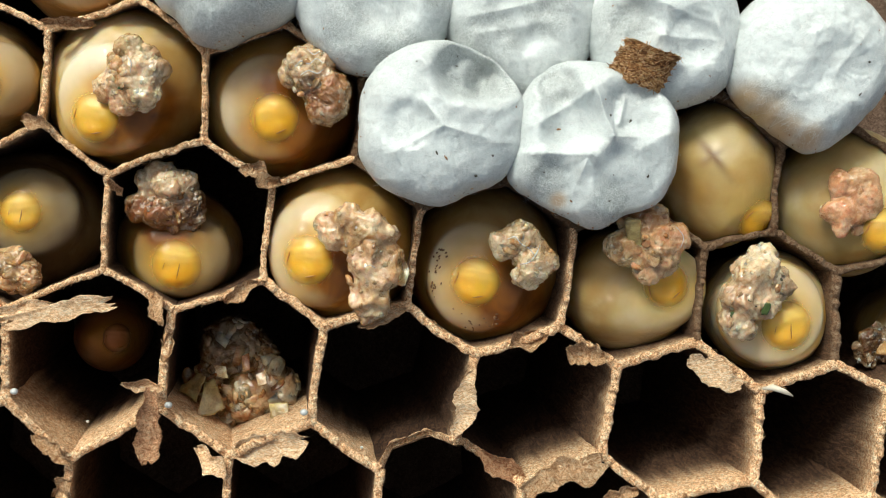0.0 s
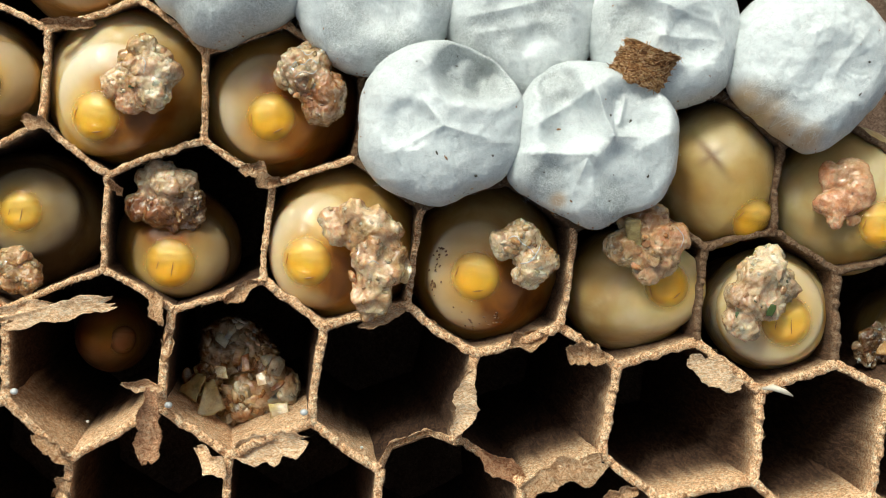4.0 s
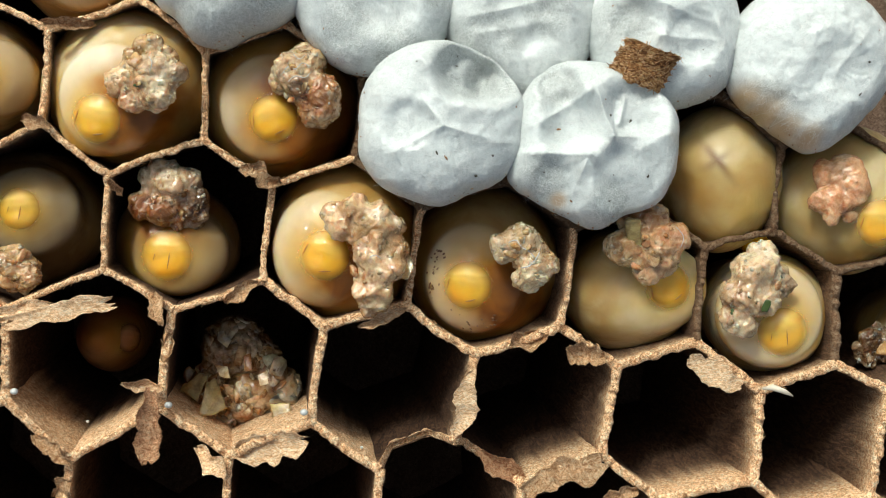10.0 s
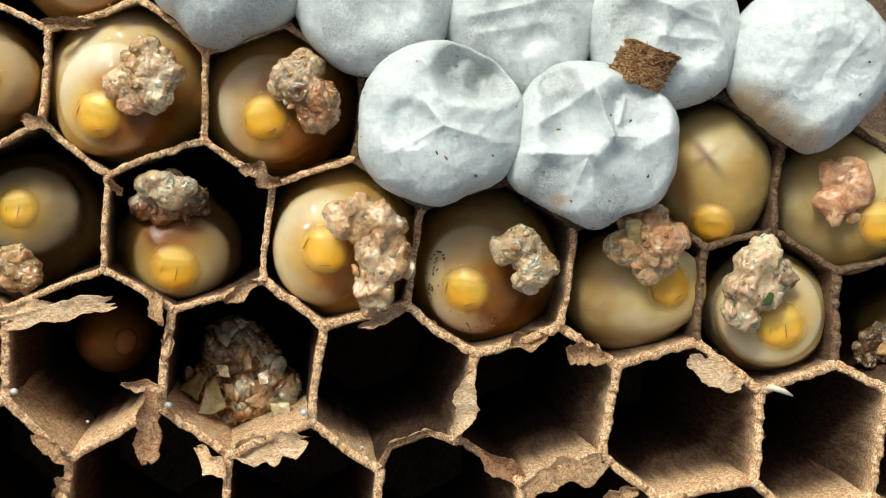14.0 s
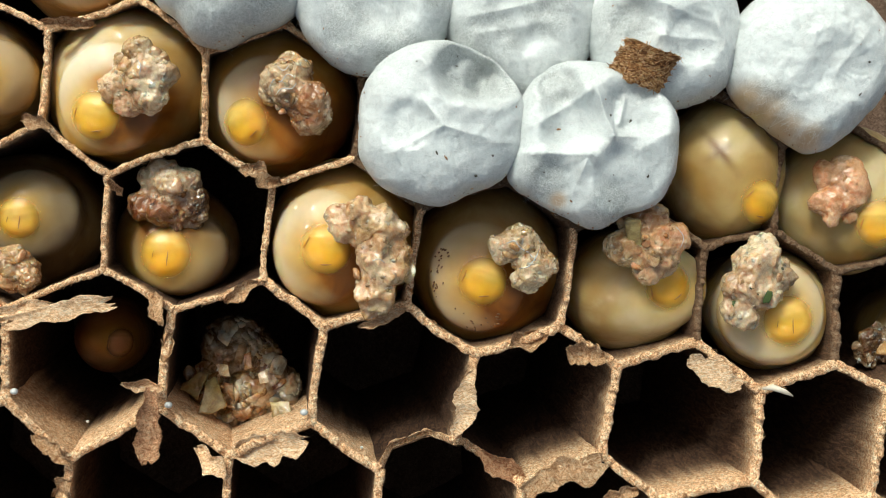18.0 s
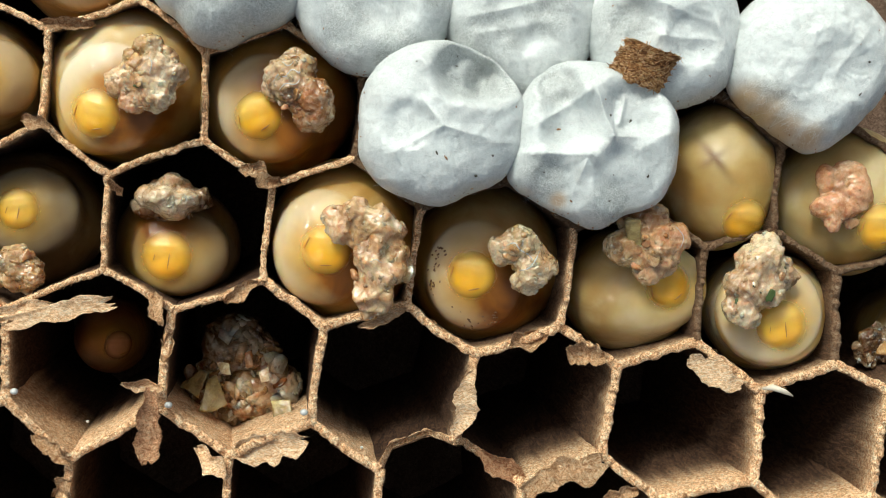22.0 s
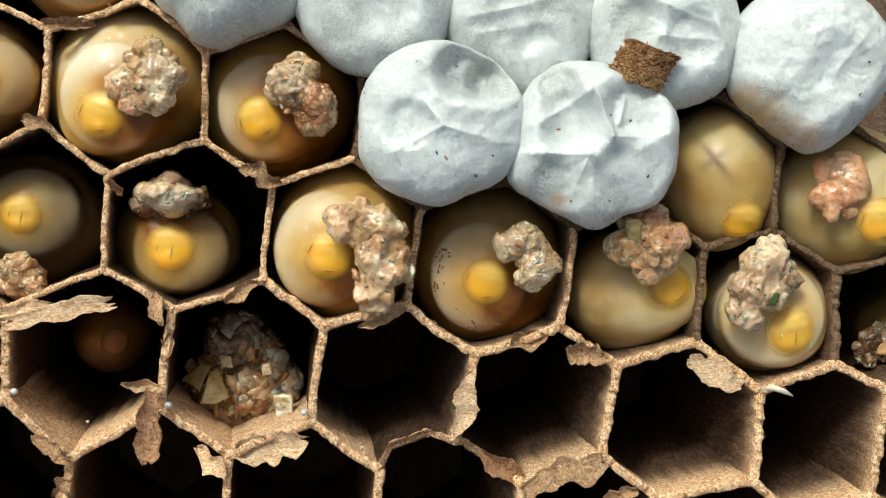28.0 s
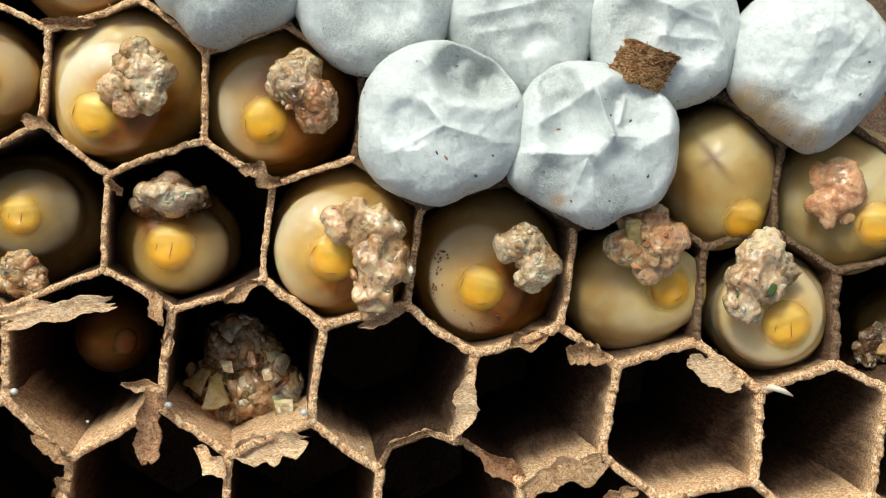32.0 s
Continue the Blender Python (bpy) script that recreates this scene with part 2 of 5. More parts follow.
MASH_TAN = mash("tan chewed meat", (0.23, 0.105, 0.036), (0.54, 0.335, 0.155), (0.78, 0.61, 0.39))
MASH_DARK = mash("dark chewed meat", (0.06, 0.030, 0.012), (0.24, 0.14, 0.06), (0.60, 0.46, 0.27))
MASH_GREY = mash("greyish chewed meat", (0.24, 0.145, 0.07), (0.57, 0.44, 0.265), (0.80, 0.69, 0.50))
MASH_BROWN = mash("brown chewed meat", (0.10, 0.038, 0.012), (0.31, 0.145, 0.05), (0.56, 0.34, 0.16))
MASH_CREAM = mash("creamy chewed meat", (0.27, 0.165, 0.075), (0.59, 0.45, 0.265), (0.80, 0.69, 0.49))
MASH_RED = mash("raw pink meat", (0.40, 0.145, 0.055), (0.61, 0.31, 0.15), (0.76, 0.54, 0.34))
MEAT = mash("chewed meat")
TONES = {MASH_PINK: (0.55, 0.345, 0.185), MASH_TAN: (0.50, 0.335, 0.165), MASH_DARK: (0.15, 0.08, 0.032), MASH_GREY: (0.66, 0.52, 0.36), MASH_BROWN: (0.30, 0.115, 0.03), MASH_CREAM: (0.74, 0.59, 0.40), MASH_RED: (0.68, 0.385, 0.215)}
GREEN = plain("green crumb", (0.055, 0.085, 0.022), 0.3)
SCALE = mash("olive-yellow scale", (0.19, 0.135, 0.05), (0.36, 0.28, 0.11), (0.52, 0.43, 0.20), 0.3)
EGG = plain("white bead", (0.58, 0.59, 0.58), 0.3, 0.4)
# white colour stands in for highlights on the wet film
SLIME = plain("glint-white slime", (0.86, 0.83, 0.77), 0.12, 1.0)
SLIME.node_tree.nodes["Principled BSDF"].inputs["Alpha"].default_value = 0.55
FLECK = plain("brown fleck", (0.16, 0.075, 0.03), 0.4)
GROUND = plain("grey-brown table wood", (0.22, 0.17, 0.12), 0.6)

# ---- mesh helpers ----
BALLS = {}


def ball(level):
    if level not in BALLS:
        bm = bmesh.new()
        bmesh.ops.create_icosphere(bm, subdivisions=level, radius=1)
        bm.verts.index_update()
        v = np.array([x.co[:] for x in bm.verts])
        f = np.array([[x.index for x in p.verts] for p in bm.faces])
        bm.free()
        BALLS[level] = (v, f)
    return BALLS[level]


def mesh(name, verts, faces, mat, smooth=True, marks=None):
    me = bpy.data.meshes.new(name)
    me.from_pydata(np.asarray(verts).tolist(), [], np.asarray(faces).tolist() if not isinstance(faces, list) else faces)
    me.materials.append(mat)
    for key, values in (marks or {}).items():
        values = np.asarray(values, dtype=np.float32)
        if values.ndim == 2:
            me.attributes.new(key, "FLOAT_VECTOR", "POINT").data.foreach_set("vector", values.ravel())
        else:
            me.attributes.new(key, "FLOAT", "POINT").data.foreach_set("value", values)
    if smooth:
        me.shade_smooth()
    me.update()
    return me


def part(name, me, parent, label="", m=None):
    ob = new(name, me)
    ob.parent = parent
    if m is not None:
        ob.matrix_basis = m
    return tagged(ob, label) if label else ob


def thing(name, place, label, category, group=""):
    ob = new(name)
    ob.empty_display_size = 0.001
    ob.matrix_basis = Matrix.Translation(place)
    return tagged(ob, label, category, group)


def cloud(p, scale, seed, octaves=3):
    """Fractal noise at each point, about -1 to 1."""
    off = Vector((seed * 7.13, seed * 3.71, seed * 1.37))
    return np.array([noise.fractal(Vector(q) * scale + off, 1.0, 2.1, octaves) for q in p])


def blend(blobs, level, k, far=0.02, steps=34, inset=0.0):
    """The outer skin of a soft union of ellipsoids (centre, radii) round the origin."""
    d, f = ball(level)
    t = np.full(len(d), far)
    c = np.array([b[0] for b in blobs])
    r = np.array([b[1] for b in blobs])
    rm = r.min(axis=1)
    for _ in range(steps):
        q = (d * t[:, None])[:, None, :] - c[None]
        n0 = np.linalg.norm(q / r, axis=2)
        n1 = np.linalg.norm(q / (r * r), axis=2) + 1e-9
        s = n0 * (n0 - 1) / n1
        s = np.where(n0 < 0.5, (n0 - 1) * rm, s)
        low = s.min(axis=1)
        u = low + inset - k * np.log(np.exp(-(s - low[:, None]) / k).sum(axis=1))
        t = np.maximum(t - 0.85 * u, 0.0002)
    return d * t[:, None], f


def skin_of(blobs, k, count=80):
    """The skin of a soft union of ellipsoids of any layout, with its outward normals (surface nets)."""
    c = np.array([b[0] for b in blobs])
    r = np.array([b[1] for b in blobs])
    lo, hi = (c - r).min(0) - 0.0003, (c + r).max(0) + 0.0003
    cell = (hi - lo).max() / count
    dims = np.ceil((hi - lo) / cell).astype(int) + 1
    grid = np.stack(np.meshgrid(*[lo[i] + cell * np.arange(dims[i]) for i in range(3)], indexing="ij"), -1)
    total = np.zeros(dims)
    for ci, ri in zip(c, r):
        q = (grid - ci) / ri
        n0 = np.linalg.norm(q, axis=-1)
        n1 = np.linalg.norm(q / ri, axis=-1) + 1e-9
        d = np.where(n0 < 0.5, (n0 - 1) * ri.min(), n0 * (n0 - 1) / n1)
        total += np.exp(np.clip(-d / k, -300, 300))
    u = -k * np.log(total + 1e-200)
    slope = np.stack(np.gradient(u), -1)
    sign = u < 0
    mids, hits = np.zeros((*(dims - 1), 3)), np.zeros(dims - 1)
    steps = np.eye(3, dtype=int)

    def window(o):
        return tuple(slice(o[i], o[i] + dims[i] - 1) for i in range(3))

    for ax in range(3):
        e1, e2 = steps[(ax + 1) % 3], steps[(ax + 2) % 3]
        for o in (e1 * 0, e1, e2, e1 + e2):
            a, b = u[window(o)], u[window(o + steps[ax])]
            cut = (a < 0) != (b < 0)
            w = np.where(cut, a / np.where(cut, a - b, 1), 0)
            mids += np.where(cut[..., None], o + w[..., None] * steps[ax], 0)
            hits += cut
    has = hits > 0
    index = np.full(dims - 1, -1)
    index[has] = np.arange(has.sum())
    where = np.argwhere(has)
    v = lo + cell * (where + mids[has] / hits[has][:, None])
    n = slope[tuple((where + (mids[has] / hits[has][:, None]).round().astype(int)).T)]
    n = n / (np.linalg.norm(n, axis=1)[:, None] + 1e-12)
    faces = []
    for ax in range(3):
        b1, b2 = steps[(ax + 1) % 3], steps[(ax + 2) % 3]
        cells = [slice(1, m - 1) for m in dims]
        cells[ax] = slice(0, dims[ax] - 1)
        a = sign[tuple(cells)]
        after = list(cells)
        after[ax] = slice(1, dims[ax])
        b = sign[tuple(after)]
        at_edge = np.argwhere(a != b) + np.array([cells[i].start for i in range(3)])
        quad = np.stack([index[tuple((at_edge - d).T)] for d in (b1 + b2, b2, b1 * 0, b1)], 1)
        inner = sign[tuple(at_edge.T)]
        faces.append(np.where(inner[:, None], quad, quad[:, ::-1]))
    return v, np.concatenate(faces), n


def tube(points, radius, sides=6):
    """A round thread through the points."""
    pts = [Vector(p) for p in points]
    v, f = [], []
    for i, p in enumerate(pts):
        w = (pts[min(i + 1, len(pts) - 1)] - pts[max(i - 1, 0)]).normalized()
        u = w.orthogonal().normalized()
        s = w.cross(u)
        r = radius[i] if isinstance(radius, list) else radius
        for j in range(sides):
            g = 2 * math.pi * j / sides
            v.append(p + u * (math.cos(g) * r) + s * (math.sin(g) * r))
    for i in range(len(pts) - 1):
        for j in range(sides):
            k = (j + 1) % sides
            f.append([i * sides + j, i * sides + k, (i + 1) * sides + k, (i + 1) * sides + j])
    f.append(list(range(sides))[::-1])
    f.append([(len(pts) - 1) * sides + j for j in range(sides)])
    return v, f

# ---- ground ----
def build_ground():
    bm = bmesh.new()
    bmesh.ops.create_cube(bm, size=1)
    bmesh.ops.scale(bm, vec=(0.34, 0.26, 0.018), verts=bm.verts)
    bmesh.ops.translate(bm, vec=(0, 0, -DEEP - 0.006 - 0.009), verts=bm.verts)
    bmesh.ops.bevel(bm, geom=bm.edges[:], offset=0.003, segments=3, affect="EDGES", profile=0.5)
    me = bpy.data.meshes.new("ground")
    bm.to_mesh(me)
    bm.free()
    me.materials.append(GROUND)
    tagged(new("ground", me), "plain grey-brown wooden board under the comb", "ground", kind="structure")


build_ground()

# ---- the comb: corners of the cells, row by row on the plan ----
ROW_A = [(-60, -10), (82, 49), (245, -2), (364, 92), (505, 40), (642, 135), (770, 75), (892, 165), (1022, 110), (1140, 205), (1275, 165), (1388, 258), (1505, 220), (1610, 290)]
ROW_B = [(-80, 290), (72, 216), (192, 310), (360, 249), (484, 326), (628, 280), (746, 368), (898, 322), (1018, 405), (1135, 368), (1250, 440), (1372, 412), (1482, 482), (1610, 450)]
ROW_C = [(8, 548), (184, 478), (305, 550), (464, 497), (575, 578), (722, 542), (842, 626), (990, 578), (1092, 648), (1232, 606), (1346, 690), (1480, 646), (1575, 694), (1690, 650)]
ROW_D = [(8, 706), (122, 812), (285, 722), (405, 806), (552, 748), (672, 832), (806, 782), (925, 858), (1065, 806), (1170, 884), (1335, 852), (1420, 915), (1545, 880), (1650, 930)]
ROW_Z = [(-62, -190), (250, -160), (510, -130), (775, -100), (1030, -70), (1285, -30), (1520, 20)]
ROW_E = [(118, 985), (398, 985), (660, 1000), (925, 1020), (1165, 1040), (1400, 1060)]


RIMS = []


def rim_drop(x, seed):
    """How far the worn rim lies below the comb's face, x metres along a wall."""
    tear = noise.fractal(Vector((x * 700, seed * 2.1, 5)), 1, 2.2, 3)
    return noise.fractal(Vector((x * 2600, seed * 3.7, 1)), 1, 2.2, 4) * 0.00016 + max(0.0, tear - 0.25) * 0.0006


def cell_wall(comb, a, b, seed, thick=0.00016, rim=0.00010, low=0.0, base=DEEP):
    """One paper wall between two corners, with its rough, fibrous rim."""
    pa, pb = at(*a), at(*b)
    run = pb - pa
    side = Vector((-run.y, run.x, 0)).normalized()
    nu = max(12, int(run.length / 0.00007))
    levels = [0.0, 0.00010, 0.0003, 0.0005, 0.0008, 0.0012, 0.0017, 0.0023, 0.0032, 0.0038, 0.0045, 0.0052, 0.006, 0.008, 0.011, 0.016, base]
    rng = random.Random(seed)
    bow = rng.uniform(-0.00018, 0.00018)
    v, f = [], []
    length = run.length
    for i in range(nu + 1):
        u = i / nu
        x = u * length
        end = min(u, 1 - u) * length
        top = rim_drop(x, seed) + low * min(1, end / 0.0012)
        lean = noise.fractal(Vector((x * 900, seed * 1.3, 7)), 1, 2.2, 4) * 0.00006
        for s in (1, -1):
            for d in levels:
                rough = noise.fractal(Vector((x * 1500, d * 1500, seed + s * 9)), 0.8, 2.3, 4)
                fray = noise.noise(Vector((x * 6500, d * 2500, seed * 1.7 + s * 5)))
                w = thick + rim * math.exp(-d / 0.0006) * (0.8 + 0.40 * rough + 0.45 * fray + 0.9 * math.exp(-end / 0.0005)) + 0.00003 * rough
                w *= 0.5 if d == 0 else 1
                p = pa + run * u + LEAN * (d + top * math.exp(-d / 0.003))
                wig = noise.fractal(Vector((u * 5 + seed, d * 300, 0.3)), 1, 2, 3) * 0.00010 + lean * math.exp(-d / 0.0012)
                v.append(p + side * (wig + bow * math.sin(math.pi * u) + s * max(w, 0.00004)))
    m = len(levels)
    for i in range(nu):
        o, q = i * 2 * m, (i + 1) * 2 * m
        for j in range(m - 1):
            f.append([o + j, o + j + 1, q + j + 1, q + j])
            f.append([o + m + j + 1, o + m + j, q + m + j, q + m + j + 1])
        f.append([o + m, o, q, q + m])
    for o in (0, nu * 2 * m):
        for j in range(m - 1):
            f.append([o + j, o + m + j, o + m + j + 1, o + j + 1][:: 1 if o == 0 else -1])
    # how far down the pale pulp and its painted sunlit band go: far on the slanting walls of the open cells, little
    # elsewhere
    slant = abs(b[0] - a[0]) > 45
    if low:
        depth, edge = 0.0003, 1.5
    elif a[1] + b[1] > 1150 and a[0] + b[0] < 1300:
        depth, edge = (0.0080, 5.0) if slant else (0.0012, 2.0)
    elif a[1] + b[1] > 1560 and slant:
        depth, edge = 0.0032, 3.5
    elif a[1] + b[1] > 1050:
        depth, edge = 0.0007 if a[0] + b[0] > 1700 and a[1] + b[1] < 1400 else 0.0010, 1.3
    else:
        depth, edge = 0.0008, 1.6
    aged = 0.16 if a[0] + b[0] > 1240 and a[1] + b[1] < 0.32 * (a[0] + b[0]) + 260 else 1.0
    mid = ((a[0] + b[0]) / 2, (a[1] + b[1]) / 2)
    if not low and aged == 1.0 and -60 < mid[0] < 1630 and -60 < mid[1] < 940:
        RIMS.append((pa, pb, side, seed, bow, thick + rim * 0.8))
    fresh_lit = []
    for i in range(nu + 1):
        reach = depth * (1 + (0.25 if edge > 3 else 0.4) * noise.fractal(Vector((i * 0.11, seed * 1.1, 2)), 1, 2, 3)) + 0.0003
        fresh_lit += [aged * math.exp(-(d / reach) ** edge) for s in (1, -1) for d in levels]
    me = mesh("cell_wall", v, f, PAPER_WALL, marks={"rim": fresh_lit})
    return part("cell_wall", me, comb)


def flake(comb, x0, y0, x1, y1, wide, seed, mat=None, lift=0.0004, curl=0.0006, blunt=0.5, tip=0.25, label="torn flake of tan paper"):
    """A torn shred of paper from one place of the plan to another."""
    a, b = at(x0, y0, lift), at(x1, y1, lift * 0.6)
    run = b - a
    side = Vector((-run.y, run.x, 0)).normalized()
    nu, nv = 46, 14
    w0 = size(wide) / 2
    tops, lows = [], []
    for i in range(nu + 1):
        u = i / nu
        shape = (tip + (1 - tip) * math.sin(math.pi * min(1, u * 0.5 / max(blunt, 0.05))) ** 0.7) if u < blunt else (tip + (1 - tip) * math.sin(math.pi * (0.5 + 0.5 * (u - blunt) / (1 - blunt))) ** 0.7)
        for j in range(nv + 1):
            q = j / nv * 2 - 1
            rag = 1 + 0.55 * noise.fractal(Vector((u * 3.2, (1 if q > 0 else -1) * 3.3, seed)), 0.7, 2.3, 6)
            bendy = noise.fractal(Vector((u * 2.5, seed * 1.9, 4)), 1, 2, 2)
            pull = 0.09 * noise.fractal(Vector((q * 1.8, seed * 0.7, 9)), 0.8, 2.2, 5) * (1 if u > 0.5 else -1)
            p = a + run * (u + pull * abs(2 * u - 1) ** 4) + side * (q * w0 * shape * rag + bendy * w0 * 0.5)
            z = curl * 0.6 * (q * q - 0.4) + noise.fractal(Vector((p.x * 500, p.y * 500, seed)), 1, 2.2, 4) * 0.00035 + curl * 0.8 * math.sin(u * 3 + seed)
            tops.append(p + Vector((0, 0, z)))
            lows.append(p + Vector((0, 0, z - 0.00013)))
    v = tops + lows
    k, n = nv + 1, len(tops)
    f = []
    for i in range(nu):
        for j in range(nv):
            c = [i * k + j, (i + 1) * k + j, (i + 1) * k + j + 1, i * k + j + 1]
            f.append(c[::-1])
            f.append([x + n for x in c])
    ring = [j for j in range(k)] + [i * k + nv for i in range(1, nu + 1)] + [nu * k + j for j in range(nv - 1, -1, -1)] + [i * k for i in range(nu - 1, 0, -1)]
    f += [[ring[i], ring[(i + 1) % len(ring)], ring[(i + 1) % len(ring)] + n, ring[i] + n][::-1] for i in range(len(ring))]
    ob = part("paper_flake", mesh("paper_flake", v, f, mat or PAPER_FLAKE), comb, label)
    ob.matrix_basis = Matrix.Translation((0, 0, DEEP))
    return ob


def build_comb():
    comb = thing("wasp_comb", (0, 0, -DEEP), "open brown paper wasp comb of hexagonal brood cells", "wasp comb")
    edges = []
    for row in (ROW_A, ROW_B, ROW_C, ROW_D):
        edges += [(row[i], row[i + 1]) for i in range(len(row) - 1)]
    edges += [(ROW_A[i], ROW_B[i]) for i in range(1, 14, 2)]
    edges += [(ROW_B[i], ROW_C[i - 1]) for i in range(2, 13, 2)]
    edges += [(ROW_C[i], ROW_D[i]) for i in range(0, 13, 2)]
    edges += [(ROW_A[2 * i], ROW_Z[i]) for i in range(7)]
    edges += [(ROW_D[2 * i + 1], ROW_E[i]) for i in range(6)]
    for i in range(5):                    # cells that close the comb past its visible part
        mid = ((ROW_E[i][0] + ROW_E[i + 1][0]) / 2, ROW_E[i][1] + 85)
        edges += [(ROW_E[i], mid), (mid, ROW_E[i + 1])]
    for i in range(6):
        mid = ((ROW_Z[i][0] + ROW_Z[i + 1][0]) / 2, (ROW_Z[i][1] + ROW_Z[i + 1][1]) / 2 - 80)
        edges += [(ROW_Z[i], mid), (mid, ROW_Z[i + 1])]
    edges += [(ROW_A[0], (-180, 60)), ((-180, 60), (-190, 220)), ((-190, 220), ROW_B[0]), (ROW_B[0], (-100, 480)), ((-100, 480), ROW_C[0]),
              ((-100, 480), (-230, 560)), ((-230, 560), (-230, 730)), ((-230, 730), (-130, 800)), ((-130, 800), ROW_D[0]), ((-130, 800), (-140, 960)), ((-140, 960), (-10, 1060)), ((-10, 1060), ROW_E[0]),
              (ROW_B[13], (1720, 500)), ((1720, 500), ROW_C[13]), (ROW_A[13], (1730, 250)), ((1730, 250), (1720, 500)), (ROW_C[13], (1790, 720)), ((1790, 720), (1770, 900)), ((1770, 900), ROW_D[13]), (ROW_D[13], (1640, 1090)), ((1640, 1090), ROW_E[5])]
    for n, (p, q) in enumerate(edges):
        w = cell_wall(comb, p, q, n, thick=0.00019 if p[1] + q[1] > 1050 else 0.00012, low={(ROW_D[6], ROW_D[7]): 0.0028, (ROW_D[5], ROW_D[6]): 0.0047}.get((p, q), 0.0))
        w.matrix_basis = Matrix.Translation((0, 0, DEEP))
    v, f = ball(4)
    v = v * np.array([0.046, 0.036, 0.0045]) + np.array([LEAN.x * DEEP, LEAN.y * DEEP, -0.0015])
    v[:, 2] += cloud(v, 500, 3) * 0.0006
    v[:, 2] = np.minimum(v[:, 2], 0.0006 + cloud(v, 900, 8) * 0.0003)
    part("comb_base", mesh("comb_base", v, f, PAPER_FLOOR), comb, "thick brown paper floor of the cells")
    return comb


comb = build_comb()


def build_flakes():
    flake(comb, 12, 572, 196, 533, 30, 1, lift=0.0008, curl=0.0003, blunt=0.6, tip=0.75)
    flake(comb, -6, 558, 90, 540, 28, 35, lift=0.0002, curl=0.0003, blunt=0.5, tip=0.4)
    flake(comb, 264, 690, 260, 822, 44, 2, PAPER_RED, 0.0016, 0.0005, 0.75, 0.45, "curled reddish flake of paper")
    flake(comb, 216, 678, 288, 692, 20, 3, PAPER_FLAKE, 0.0016)
    flake(comb, 410, 800, 540, 778, 62, 4, lift=0.0003, blunt=0.6, tip=0.25)
    flake(comb, 345, 795, 405, 838, 34, 5, lift=0.0002)
    flake(comb, 398, 535, 455, 500, 24, 6, PAPER_RIM, 0.0005)
    flake(comb, 636, 578, 720, 548, 20, 7, lift=0.0006)
    flake(comb, 838, 650, 806, 776, 36, 8, lift=0.0012, curl=0.0003, blunt=0.65)
    flake(comb, 902, 612, 968, 594, 32, 9, PAPER_RIM, 0.0009, 0.0009, label="crumpled shred of tan paper")
    flake(comb, 1004, 620, 1072, 640, 42, 10, PAPER_RIM, 0.0009, 0.0009, label="crumpled shred of tan paper")
    flake(comb, 1220, 634, 1312, 684, 48, 11, PAPER_FLAKE, 0.0010, 0.0002, 0.4, 0.35, "flat pinkish flake of paper")
    flake(comb, 270, 520, 288, 575, 26, 12, PAPER_RIM, 0.0004)
    flake(comb, 428, 296, 494, 326, 34, 13, PAPER_RIM, 0.0008, 0.0006)
    flake(comb, 82, 44, 160, 42, 24, 14, PAPER_RIM, 0.0004, 0.0008)
    flake(comb, 850, 795, 940, 868, 36, 15, PAPER_RED, -0.0004, 0.0006, label="torn brown edge of paper")
    flake(comb, 928, 876, 1066, 810, 52, 16, PAPER_RIM, 0.0006, 0.0003, 0.5, 0.6, "broad torn edge of tan paper")
    flake(comb, 90, 880, 128, 850, 34, 17, PAPER_RIM, 0.0003)
    flake(comb, 60, 770, 130, 818, 26, 18, PAPER_RIM, 0.0002)
    flake(comb, 40, 212, 92, 222, 26, 19, PAPER_RIM, 0.0004)
    flake(comb, 1060, 890, 1130, 868, 30, 20, PAPER_RIM, 0.0002)
    flake(comb, 196, 318, 212, 345, 16, 21, PAPER_RIM, 0.0002)
    flake(comb, 298, 590, 294, 640, 18, 22, PAPER_RIM, 0.0003)


build_flakes()


def pulp_fibre():
    """Shreds of wood pulp, each of its own tone."""
    m = paper("pulp fibre", (0.50, 0.25, 0.115), (0.84, 0.53, 0.30), (0.96, 0.76, 0.51), (1, 1, 1), 0.4, 0.5)
    t = m.node_tree
    b = t.nodes["Principled BSDF"]
    g = t.nodes.new("ShaderNodeNewGeometry")
    each = ramp(t, g.outputs["Random Per Island"], [(0.0, (0.40, 0.28, 0.20)), (0.35, (0.80, 0.72, 0.64)), (1.0, (1.12, 1.12, 1.10))])
    t.links.new(mix(t, 1.0, b.inputs["Base Color"].links[0].from_socket, each, "MULTIPLY"), b.inputs["Base Color"])
    return m


